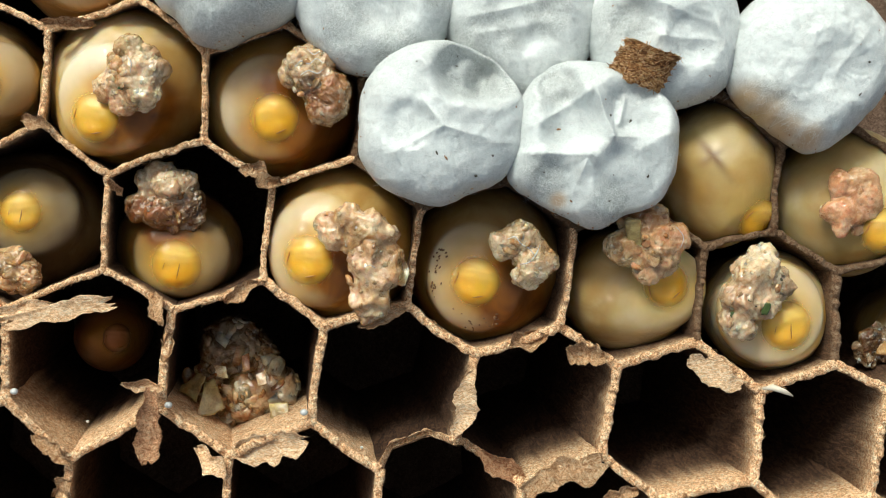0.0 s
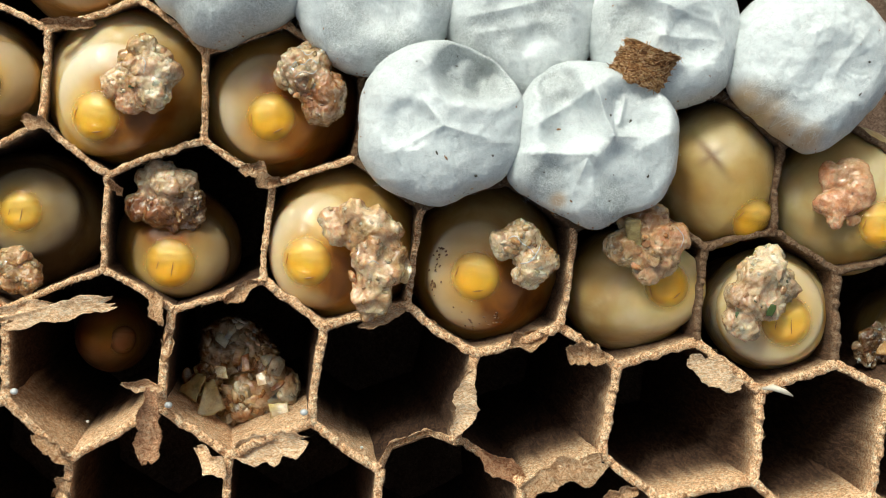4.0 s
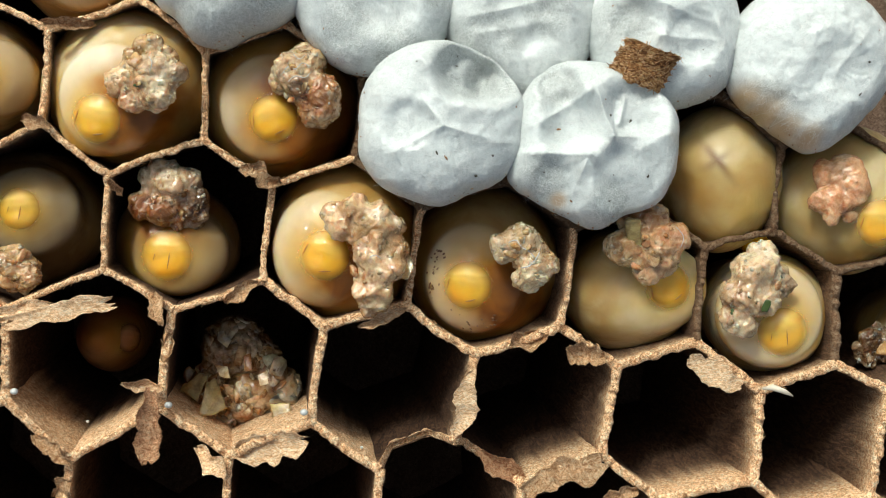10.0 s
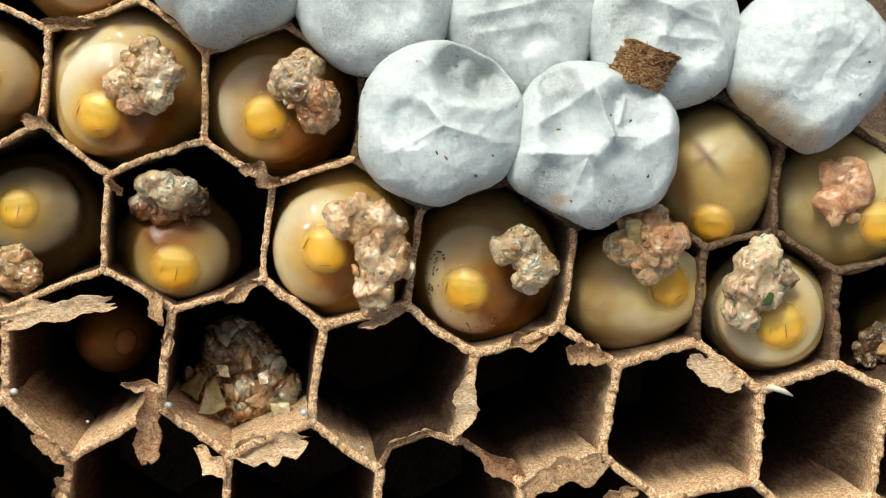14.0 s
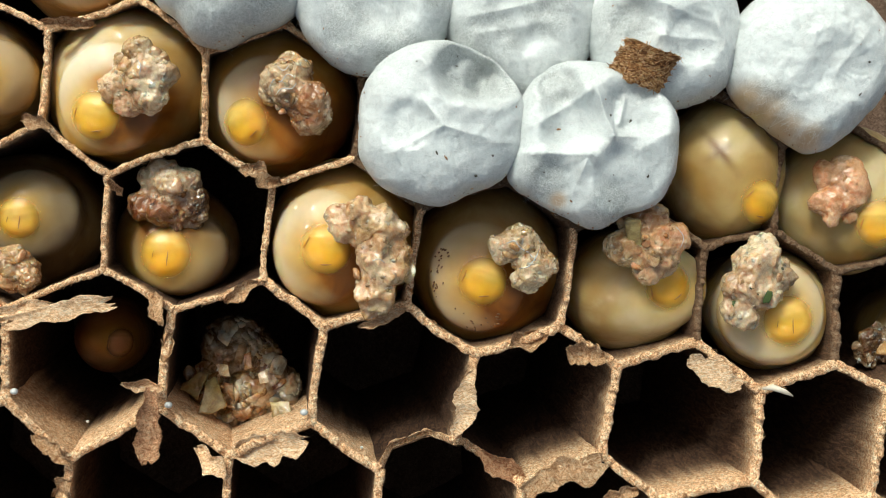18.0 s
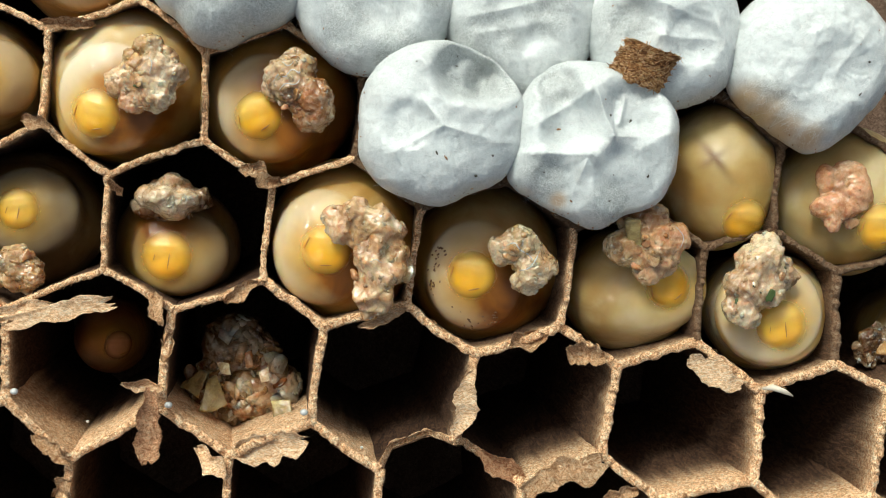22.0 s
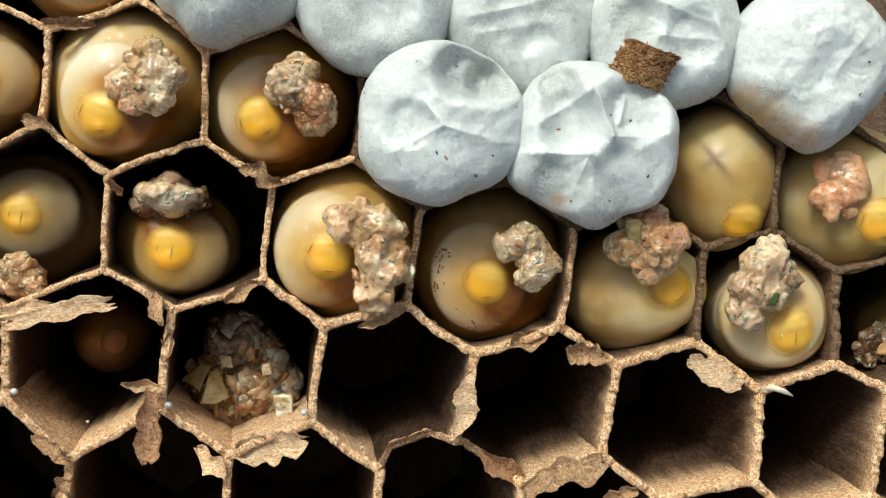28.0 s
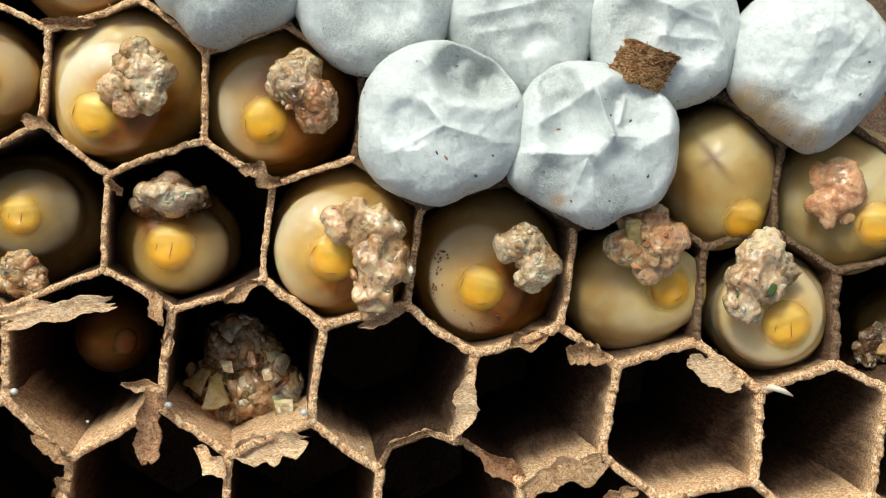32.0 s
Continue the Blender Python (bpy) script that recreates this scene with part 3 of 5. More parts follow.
def rim_fibres():
    """Fibres of pulp laid along the rims, a few of them loose."""
    rng = random.Random(77)
    v, f = [], []
    for pa, pb, side, seed, bow, wide in RIMS:
        run = pb - pa
        along = run.normalized()
        for _ in range(int(run.length / 0.00006)):
            u, q = rng.random(), rng.uniform(-1, 1)
            x = u * run.length
            loose = rng.random() < 0.05
            down = rim_drop(x, seed) + (0.00004 if abs(q) < 0.6 else 0.00004 + rng.uniform(0, 0.0006)) - 0.00003
            p = pa + run * u + LEAN * down + side * (bow * math.sin(math.pi * u) + q * wide * 1.02)
            g = rng.gauss(0, 1.1 if loose else 0.38)
            w = along * math.cos(g) + side * math.sin(g) + Vector((0, 0, rng.uniform(0.0, 0.5) if loose else rng.uniform(-0.15, 0.15)))
            l, r = rng.uniform(0.00008, 0.00022), rng.uniform(0.000012, 0.000030)
            tv, tf = tube([p - w * l, p + Vector((0, 0, 0.00001)), p + w * l], [r * 0.6, r, r * 0.4], 4)
            o = len(v)
            v += tv
            f += [[o + n for n in face] for face in tf]
    ob = part("loose_pulp", mesh("loose_pulp", v, f, pulp_fibre()), comb, "tan pulp fibre along the rims", Matrix.Translation((0, 0, DEEP)))
    tagged(ob, kind="stuff")


rim_fibres()


# ---- cocoon caps ----
def cocoon_cap(x, y, z, radii, high, label, seed, dents=(), folds=(), power=2.6, thin=(), specks=5, rough=1.0, beige=(), hem=()):
    """A silk dome over a cell. radii: outline at even angles from east, turning north; dents: (x, y, radius, depth);
    folds: (x0, y0, x1, y1, height, width); thin: (x, y, radius) of worn, see-through silk."""
    top = thing("cocoon_cap", at(x, y, z), label, "cocoon cap", "silk caps of the comb")
    nr, na = 84, 200
    k = len(radii)
    broad = 1.0 if y > 200 else 1.025
    s = UNIT * (EYE - z)
    rng = random.Random(seed)

    def outline(g):
        h = (g / (2 * math.pi)) % 1.0 * k
        i0, w = int(h) % k, h - int(h)
        p0, p1, p2, p3 = (radii[(i0 + o) % k] * broad for o in (-1, 0, 1, 2))
        return p1 + 0.5 * w * (p2 - p0 + w * (2 * p0 - 5 * p1 + 4 * p2 - p3 + w * (3 * (p1 - p2) + p3 - p0)))

    def relief(px, py, r, rho):
        lift = high * max(0.0, 1 - (math.hypot(px, py) / r) ** power) ** (1 / power)
        soft = min(1.0, max(0.0, (1.0 - rho) * 3.5))
        for dx, dy, dr, dd in dents:
            e2 = ((px - dx) ** 2 + (py - dy) ** 2) / (dr * dr)
            lift -= dd * math.exp(-e2 ** 2.5) * (0.3 + 0.7 * soft)
        crest = 0.0
        for x0, y0, x1, y1, fh, fw in folds:
            ax, ay = x1 - x0, y1 - y0
            tt = min(1, max(0, ((px - x0) * ax + (py - y0) * ay) / (ax * ax + ay * ay)))
            dist = math.hypot(px - x0 - tt * ax, py - y0 - tt * ay)
            crest = max(crest, fh * math.exp(-dist / fw) * (0.25 + 0.75 * soft) * (1 - 0.6 * tt))
        lift += crest
        n1 = noise.fractal(Vector((px * 0.014, py * 0.014, seed * 3.3)), 1, 2, 3)
        n2 = abs(noise.noise(Vector((px * 0.035, py * 0.035, seed * 1.7)))) + 0.5 * abs(noise.noise(Vector((px * 0.08, py * 0.08, seed * 2.7))))
        n3 = noise.fractal(Vector((px * 0.16, py * 0.16, seed)), 1, 2, 3)
        return lift + rough * (n1 * 0.00018 - n2 * 0.00009 + n3 * 0.000025)

    v, f, worn = [], [], []
    for i in range(nr + 1):
        q = i / nr
        rho = min(1.0, q * 1.14)
        down = max(0.0, q * 1.14 - 1.0) / 0.14
        for j in range(na):
            g = 2 * math.pi * j / na
            r = outline(g)
            rr = r * math.sin(rho * math.pi / 2) ** 0.94 * (1 - 0.10 * down)
            px, py = rr * math.cos(g), rr * math.sin(g)
            lift = relief(px, py, r, rho) - down * (z + 0.0025)
            rg = 1 + 0.010 * noise.fractal(Vector((math.cos(g) * 7, math.sin(g) * 7, seed)), 1, 2.2, 4)
            v.append((px * s * rg, py * s * rg, lift))
            worn.append(max([0.0] + [math.exp(-(((px - tx) ** 2 + (py - ty) ** 2) / (tr * tr)) ** 2) * 1.1 for tx, ty, tr in thin]))
    for i in range(nr):
        for j in range(na):
            jj = (j + 1) % na
            f.append([i * na + j, (i + 1) * na + j, (i + 1) * na + jj, i * na + jj])
    tea = np.zeros(len(v))
    for tx, ty, tr in beige:
        d = np.hypot(np.array([p[0] / s - tx for p in v]), np.array([p[1] / s - ty for p in v])) / tr
        tea = np.maximum(tea, np.exp(-d ** 2.5))
    part("dome", mesh("dome", v, f, SILK, marks={"thin": worn, "beige": tea}), top)
    gv, gf = [], []
    for a0, a1, count in hem:
        for _ in range(count):
            g = radians(rng.uniform(a0, a1))
            q = 1.01 - abs(rng.gauss(0, 0.035))
            r = outline(g)
            px, py = q * r * math.cos(g), q * r * math.sin(g)
            cv, cf = ball(1)
            w = rng.uniform(0.000015, 0.00005)
            cv = cv * np.array([w * rng.uniform(0.6, 1.8), w * rng.uniform(0.6, 1.8), w]) + np.array([px * s, py * s, relief(px, py, r, 2 / math.pi * math.asin(min(1, q)))])
            gf += (cf + len(gv)).tolist()
            gv += cv.tolist()
    if gv:
        tagged(part("hem_grime", mesh("hem_grime", gv, gf, PAPER_DARK), top, "brown paper crumbs along the hem"), kind="stuff")
    # loose silk ends along the hem
    tv, tf = [], []
    for _ in range(36):
        g = rng.uniform(0, 2 * math.pi)
        r = outline(g) * 0.985 * s
        p = Vector((r * math.cos(g), r * math.sin(g), rng.uniform(-0.0004, 0.0008)))
        w = Vector((math.cos(g), math.sin(g), 0)) * rng.uniform(0.2, 1) + Vector((-math.sin(g), math.cos(g), 0)) * rng.uniform(-1.5, 1.5)
        pts = [p + w * (0.00016 * n) * rng.uniform(0.4, 1) + Vector((0, 0, -0.00006 * n * n)) for n in range(4)]
        a, c = tube(pts, 0.000007, 3)
        o = len(tv)
        tv += a
        tf += [[o + n for n in face] for face in c]
    part("silk_fringe", mesh("silk_fringe", tv, tf, THREAD), top, "loose silk ends along the hem")
    # felt of loose silk on the dome
    tv, tf = [], []
    for _ in range(1300):
        g, q = rng.uniform(0, 2 * math.pi), math.sqrt(rng.random()) * 0.985
        r = outline(g)
        px, py = q * r * math.cos(g), q * r * math.sin(g)
        h, bend = rng.uniform(0, 2 * math.pi), rng.uniform(-0.8, 0.8)
        step, pts = rng.uniform(3, 7), []
        for n in range(5):
            rho = math.hypot(px, py) / outline(math.atan2(py, px))
            if rho > 0.99:
                break
            arch = 0.00001 + 0.00003 * math.sin(math.pi * n / 4)
            pts.append(Vector((px * s, py * s, relief(px, py, outline(math.atan2(py, px)), 2 / math.pi * math.asin(rho)) + arch)))
            px, py, h = px + step * math.cos(h), py + step * math.sin(h), h + bend
        if len(pts) > 2:
            a, c = tube(pts, rng.uniform(0.000004, 0.000008), 3)
            o = len(tv)
            tv += a
            tf += [[o + n for n in face] for face in c]
    tagged(part("silk_felt", mesh("silk_felt", tv, tf, THREAD), top, "felt of loose white silk"), kind="stuff")
    for _ in range(specks):
        g, q = rng.uniform(0, 2 * math.pi), rng.uniform(0.3, 0.93)
        r = outline(g)
        px, py = q * r * math.cos(g), q * r * math.sin(g)
        cv, cf = ball(2)
        w = rng.uniform(0.00003, 0.00009)
        cv = cv * np.array([w * rng.uniform(0.8, 1.9), w * rng.uniform(0.4, 0.9), w * 0.4]) * (1 + 0.5 * cloud(cv, 1.3, rng.uniform(0, 50), 3))[:, None]
        part("speck", mesh("speck", cv, cf, rng.choice([DARK, DARK, PAPER_DARK])), top, "dark speck of dirt", pose(px * s, py * s, relief(px, py, r, 2 / math.pi * math.asin(min(1, q))) + w * 0.2, 0, 0, rng.uniform(0, 180)))
    return top


def build_caps():
    cocoon_cap(779, 221, 0.0030, [150, 152, 149, 146, 147, 149, 151, 150, 144, 153, 152, 144, 145, 134, 145, 150], 0.0033,
               "white silk cocoon cap with a dented, creased dome", 1,
               dents=[(48, 84, 52, 0.0024), (92, 72, 42, 0.0016), (-55, -8, 40, 0.0006), (15, -85, 75, 0.0002)],
               folds=[(5, -12, -80, -55, 0.00042, 7), (5, -12, 105, -38, 0.00026, 8), (5, -12, -30, 34, 0.00034, 9), (-34, 104, 40, 34, 0.0005, 13), (40, 34, 125, 34, 0.0007, 15), (20, 86, 60, 66, 0.0004, 9)],
               thin=[(24, 108, 44), (70, 100, 44), (105, 76, 38), (50, 78, 46)], specks=9, hem=[(280, 330, 16), (205, 300, 16), (120, 200, 12)])
    cocoon_cap(1053, 257, 0.0026, [145, 151, 143, 141, 145, 156, 158, 152, 150, 166, 146, 140, 150, 135, 150, 148], 0.0033,
               "white silk cocoon cap with a deeply crumpled dome", 2,
               dents=[(62, 52, 52, 0.0012), (50, -58, 58, 0.0008), (-46, 28, 54, 0.0014), (-70, -75, 45, 0.0006), (-70, 100, 36, 0.0008)],
               folds=[(18, 6, -8, 85, 0.0010, 8), (33, 32, 44, 75, 0.0006, 6), (-20, -24, -130, -20, 0.0010, 9), (-100, 34, 28, 116, 0.0006, 12), (-24, -26, -46, -85, 0.0005, 9), (18, 6, 120, 10, 0.0005, 10), (18, 6, -24, -26, 0.0004, 10)],
               thin=[(-72, 100, 45), (-95, -60, 40), (20, -105, 40)], specks=9, beige=[(-70, -100, 14)], hem=[(200, 275, 36), (275, 330, 12)])
    cocoon_cap(402, -45, 0.0006, [146, 140, 135, 135, 135, 136, 138, 138, 136, 131, 118, 131, 131, 117, 130, 145], 0.0039, "white silk cocoon cap, smooth and full", 3, specks=4, thin=[(-30, -70, 60), (50, -60, 60), (10, -110, 50)], hem=[(200, 300, 24)])
    cocoon_cap(664, -10, 0.0004, [142, 140, 138, 138, 138, 140, 140, 142, 142, 142, 142, 146, 144, 142, 142, 144], 0.0037, "white silk cocoon cap with a faint crease", 4,
               dents=[(20, -30, 55, 0.0008), (-50, -60, 50, 0.0004)], folds=[(-30, 20, 90, -40, 0.0004, 14)], specks=9, thin=[(110, -20, 30), (-40, -80, 55), (40, -110, 50)], hem=[(200, 270, 24)])
    cocoon_cap(922, 22, -0.0002, [133, 130, 132, 135, 135, 132, 130, 132, 136, 138, 142, 146, 150, 148, 142, 138], 0.0037, "white silk cocoon cap with a shallow flat top", 5,
               dents=[(0, -20, 62, 0.0009), (30, -90, 50, 0.0005)], folds=[(-90, -25, 60, 10, 0.0004, 10), (60, 10, 100, -20, 0.0003, 10), (-80, -55, 40, -30, 0.0003, 12)], thin=[(-60, -55, 60), (40, -10, 50)])
    cocoon_cap(1168, 52, 0.0006, [134, 134, 132, 130, 128, 126, 126, 128, 130, 132, 135, 142, 142, 144, 150, 136], 0.0037, "white silk cocoon cap with wrinkles across its top", 6,
               dents=[(40, -30, 45, 0.0006), (-60, -10, 40, 0.0005)], folds=[(-60, 40, 80, -10, 0.0004, 9), (80, -10, 110, -60, 0.0004, 10), (-20, -30, 90, -35, 0.0004, 10)], thin=[(-80, 0, 50)], specks=8, hem=[(250, 330, 20)])
    cocoon_cap(1430, 118, 0.0010, [138, 138, 140, 140, 138, 142, 148, 148, 146, 146, 134, 138, 152, 138, 128, 134], 0.0039, "white silk cocoon cap, full and softly wrinkled", 7,
               dents=[(30, -20, 50, 0.0004)], folds=[(-20, 40, 60, 70, 0.0003, 12), (20, -20, 60, 30, 0.0003, 10), (-60, 60, -20, 80, 0.0002, 10)], specks=4, thin=[(-100, -80, 50)], rough=1.4, beige=[(-128, -66, 26), (-98, -94, 34), (-60, -120, 28), (-20, -134, 22)], hem=[(215, 280, 16)])


build_caps()


def paper_scrap():
    """A square scrap of brown comb paper that lies on a cap."""
    ob = thing("paper_scrap", at(1140, 116, 0.0048), "small squarish scrap of rough brown comb paper", "paper scrap")
    n = 26
    tops, lows = [], []
    for j in range(n + 1):
        for i in range(n + 1):
            u, w = i / n * 2 - 1, j / n * 2 - 1
            ed = 1 + 0.13 * noise.fractal(Vector((u * 4, w * 4, 3)), 0.8, 2.2, 5)
            p = Vector((u * 0.00165 * ed + w * 0.0002, w * 0.00115 * ed, 0))
            z = -0.00055 * (u + 0.2) ** 2 + noise.fractal(Vector((u * 6, w * 6, 1)), 1, 2, 4) * 0.00012
            tops.append(p + Vector((0, 0, z + 0.0002)))
            lows.append(p + Vector((0, 0, z - 0.0001)))
    k, m = n + 1, len(tops)
    f = []
    for j in range(n):
        for i in range(n):
            c = [j * k + i, j * k + i + 1, (j + 1) * k + i + 1, (j + 1) * k + i]
            f += [c, [x + m for x in c[::-1]]]
    ring = [i for i in range(k)] + [j * k + n for j in range(1, k)] + [n * k + i for i in range(n - 1, -1, -1)] + [j * k for j in range(n - 1, 0, -1)]
    f += [[ring[i], ring[i] + m, ring[(i + 1) % len(ring)] + m, ring[(i + 1) % len(ring)]] for i in range(len(ring))]
    ob2 = part("sheet", mesh("sheet", tops + lows, f, PAPER_DARK), ob)
    ob2.matrix_basis = pose(0, 0, 0, 12, 0, -20)
    rng = random.Random(12)
    for mat, count, label in ((PAPER_RIM, 150, "pale golden wood fibre"), (PAPER_DARK, 110, "dark brown wood fibre")):
        v, f = [], []
        for _ in range(count):
            p = tops[rng.randrange(len(tops))]
            g = rng.gauss(0.5, 0.9)
            d = Vector((math.cos(g), math.sin(g), rng.uniform(-0.1, 0.25))) * rng.uniform(0.00012, 0.00030)
            r = rng.uniform(0.000015, 0.000032)
            tv, tf = tube([p - d, p + Vector((0, 0, 0.00004)), p + d], [r * 0.6, r, r * 0.5], 5)
            f += [[x + len(v) for x in face] for face in tf]
            v += tv
        fib = tagged(part("fibre_felt", mesh("fibre_felt", v, f, mat), ob, label), kind="stuff")
        fib.matrix_basis = pose(0, 0, 0, 12, 0, -20)


paper_scrap()


def small_things():
    for x, y, z, r in ((25, 693, 0.0001, 7), (298, 717, 0.0003, 7), (538, 730, 0.0003, 7), (155, 746, -0.0035, 3), (640, 792, -0.002, 3)):
        v, f = ball(3)
        ob = new("egg_bead", mesh("egg_bead", v * size(r, z) * np.array([1, 0.85, 0.9]), f, EGG))
        ob.matrix_basis = Matrix.Translation(at(x, y, z))
        tagged(ob, "tiny shiny white bead on the cell's rim", "bead", "white beads on the comb")
    pts = [at(x, y, z) for x, y, z in ((1350, 688, 0.0006), (1368, 686, 0.0010), (1388, 693, 0.0011), (1403, 701, 0.0009))]
    v, f = tube(pts, [0.00008, 0.00020, 0.00016, 0.00005], 8)
    tagged(new("pale_sliver", mesh("pale_sliver", v, f, plain("pale chip", (0.7, 0.62, 0.5), 0.5))), "pale narrow sliver sticking out over a cell", "sliver")


small_things()


# ---- larvae ----
class Grub:
    """A larva curled in its cell, with the dome of its body, the front lobe and the head."""

    def __init__(self, x, y, rx, ry, z, hx, hy, label, skin_mat, head_mat, lobe, head, turn=0.0, seed=1, h=0.0045, rings=0.000018, up=0.0014, face="slit", gut=None, stain=None, collar=1.6, soil=None, fat=180.0, milk=1.0):
        self.zc, self.h, self.x, self.y, self.rx, self.ry = z - h, h, x, y, rx, ry
        self.base = at(x, y, self.zc)
        self.ob = grub = thing("wasp_larva", self.base, label, "larva", "larvae in the comb")
        self.turn, self.home = turn, (hx, hy)
        zc = self.zc
        a, b = size(rx, zc), size(ry, zc)
        drop = max(0.001, DEEP + zc - 0.004)
        tail = Vector((LEAN.x * drop * 0.6, LEAN.y * drop * 0.6, -drop))
        lx, ly, lr, lq = lobe
        r, rq = size(lr, z), size(lq, z)
        q, hq = size(head * 0.95, z), size(head * 1.42, z)
        self.lobe_home = self.spot(lx, ly) + Vector((0, 0, -0.0009))
        hp = np.array(self.spot(hx, hy))
        wide = 1.045 if rx > 120 else 1.0
        blobs = [((0, 0, 0), (a * wide, b * wide, h))]
        blobs += [((i * a * 0.2, j * b * 0.2, 0), (a * 0.85, b * 0.85, h * 0.955)) for i, j in ((1, 0), (-1, 0), (0, 1), (0, -1))]
        blobs += [(tuple(tail * 0.4), (a * 0.86, b * 0.86, 0.007)), (tuple(tail), (a * 0.6, b * 0.6, 0.004))]
        if lr > 50:                       # the front segments swell out round the head
            blobs += [(tuple(self.lobe_home), (r * 0.96, rq * 0.96, up)), (tuple(hp + np.array([0, 0, -0.0006])), (q * collar, q * collar * 0.94, 0.0010))]
        v, f = blend(blobs, 6, 0.00030, 0.03, inset=-0.00010)
        dist = np.linalg.norm(v - hp[None] + np.array([0, 0, 0.0012]), axis=1)
        wave = np.cos(dist / 0.0021 * 2 * math.pi + 2.5 * cloud(v, 150, seed + 6, 2)) * (dist > 0.0022) * (0.35 + cloud(v, 260, seed + 8, 2))
        nrm = v / np.linalg.norm(v, axis=1)[:, None]
        v = v + nrm * (wave * rings + cloud(v, 300, seed, 3) * 0.00012)[:, None]
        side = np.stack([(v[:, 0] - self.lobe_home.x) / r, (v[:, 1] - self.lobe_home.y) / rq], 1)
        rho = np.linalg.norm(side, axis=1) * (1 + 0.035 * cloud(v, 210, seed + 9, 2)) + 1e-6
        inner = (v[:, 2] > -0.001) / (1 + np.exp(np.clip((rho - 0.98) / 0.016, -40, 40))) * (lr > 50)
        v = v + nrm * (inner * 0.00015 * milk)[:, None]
        # lobe whitened towards one side: fat bodies and the lit side in one colour
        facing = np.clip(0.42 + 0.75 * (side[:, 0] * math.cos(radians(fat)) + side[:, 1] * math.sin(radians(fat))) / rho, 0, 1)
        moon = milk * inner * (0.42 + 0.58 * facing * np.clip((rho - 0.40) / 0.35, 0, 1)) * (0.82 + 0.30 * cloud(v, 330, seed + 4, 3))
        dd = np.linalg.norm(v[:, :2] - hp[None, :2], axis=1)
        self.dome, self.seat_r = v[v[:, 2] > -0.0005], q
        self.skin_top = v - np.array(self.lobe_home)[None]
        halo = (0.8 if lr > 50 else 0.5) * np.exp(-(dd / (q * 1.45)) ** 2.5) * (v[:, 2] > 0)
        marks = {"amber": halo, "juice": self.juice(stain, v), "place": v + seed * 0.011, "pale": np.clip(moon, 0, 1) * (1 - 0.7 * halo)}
        if soil:
            sp = self.spot(soil[0], soil[1])
            marks["gut"] = 0.7 * np.exp(-(np.hypot(v[:, 0] - sp.x, v[:, 1] - sp.y) / size(soil[2])) ** 2.5) * (v[:, 2] > -0.001)
        if gut:
            gp = self.spot(*gut)
            dx, dy = v[:, 0] - gp.x, v[:, 1] - gp.y
            c, s = math.cos(radians(-55)), math.sin(radians(-55))
            e, w = dx * c + dy * s, -dx * s + dy * c
            mark = np.maximum(np.exp(-(e / 0.0013) ** 2 - (w / 0.00026) ** 2), 0.8 * np.exp(-(e / 0.00024) ** 2 - (w / 0.0008) ** 2))
            marks["gut"] = 0.9 * mark * (v[:, 2] > 0)
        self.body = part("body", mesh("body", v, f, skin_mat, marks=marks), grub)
        # head capsule with its face
        q = hq
        v, f = blend([((0, 0, 0), (q * 1.10, q * 1.12, 0.0013)), ((0, q * 0.20, 0.00092), (q * 0.52, q * 0.32, 0.00050)), ((0, -q * 0.26, 0.00090), (q * 0.34, q * 0.24, 0.00046))], 5, 0.00012, 0.01)
        fold = np.sin(v[:, 1] / q * 26 + 5 * cloud(v, 500, seed, 2)) * np.exp(-((v[:, 1] / q - 0.30) / 0.20) ** 2)
        v = v + (cloud(v, 700, seed + 5, 3) * 0.00006 + fold * 0.000022)[:, None] * v / np.linalg.norm(v, axis=1)[:, None]
        self.head = part("head", mesh("head", v, f, head_mat, marks={"margin": np.clip((np.hypot(v[:, 0], v[:, 1]) / q - 0.38) / 0.40, 0, 1), "place": v + seed * 0.013}), grub, "rounded glossy yellow head")
        self.lift = (0.00052 if lr > 50 else 0.00085) - v[:, 2].max()
        q = hq * 0.68
        self.head.matrix_basis = self.head_pose(hx, hy)
        for s, k, long, wide in (((1, 0.16, 0.16, 1.0), (-1, 0.42, 0.08, 0.6)) if face == "lines" else ((-1, 0.74, 0.13, 1.0),)):
            y0 = 0.12 if face == "lines" else 0.30
            pts = [(s * q * k - q * 0.03 * i, q * (y0 - long * i), 0) for i in range(5)]
            pts = [(x1, y1, v[np.hypot(v[:, 0] - x1, v[:, 1] - y1).argsort()[:6], 2].max() - 0.00001) for x1, y1, _ in pts]
            tv, tf = tube(pts, [wide * r for r in (0.00001, 0.000035, 0.000045, 0.000035, 0.00001)])
            part("jaw", mesh("jaw", tv, tf, JAW), self.head, "thin brown jaw line")
        if face != "lines":
            pts = [(q * (-0.05 + 0.11 * i), -q * (0.66 - 0.03 * i), 0) for i in range(5)]
            pts = [(x1, y1, v[np.hypot(v[:, 0] - x1, v[:, 1] - y1).argsort()[:6], 2].max() - 0.00001) for x1, y1, _ in pts]
            tv, tf = tube(pts, [0.00001, 0.00004, 0.00005, 0.00004, 0.00001])
            part("mouth", mesh("mouth", tv, tf, JAW), self.head, "dark brown mouth slit")

    def juice(self, stain, v):
        """Amber food juice on the skin beside the pellet."""
        if not stain:
            return np.zeros(len(v))
        p = self.spot(stain[0], stain[1])
        d = np.hypot(v[:, 0] - p.x, v[:, 1] - p.y) / size(stain[2])
        ragged = 1 + 0.35 * cloud(v, 420, stain[0], 3)
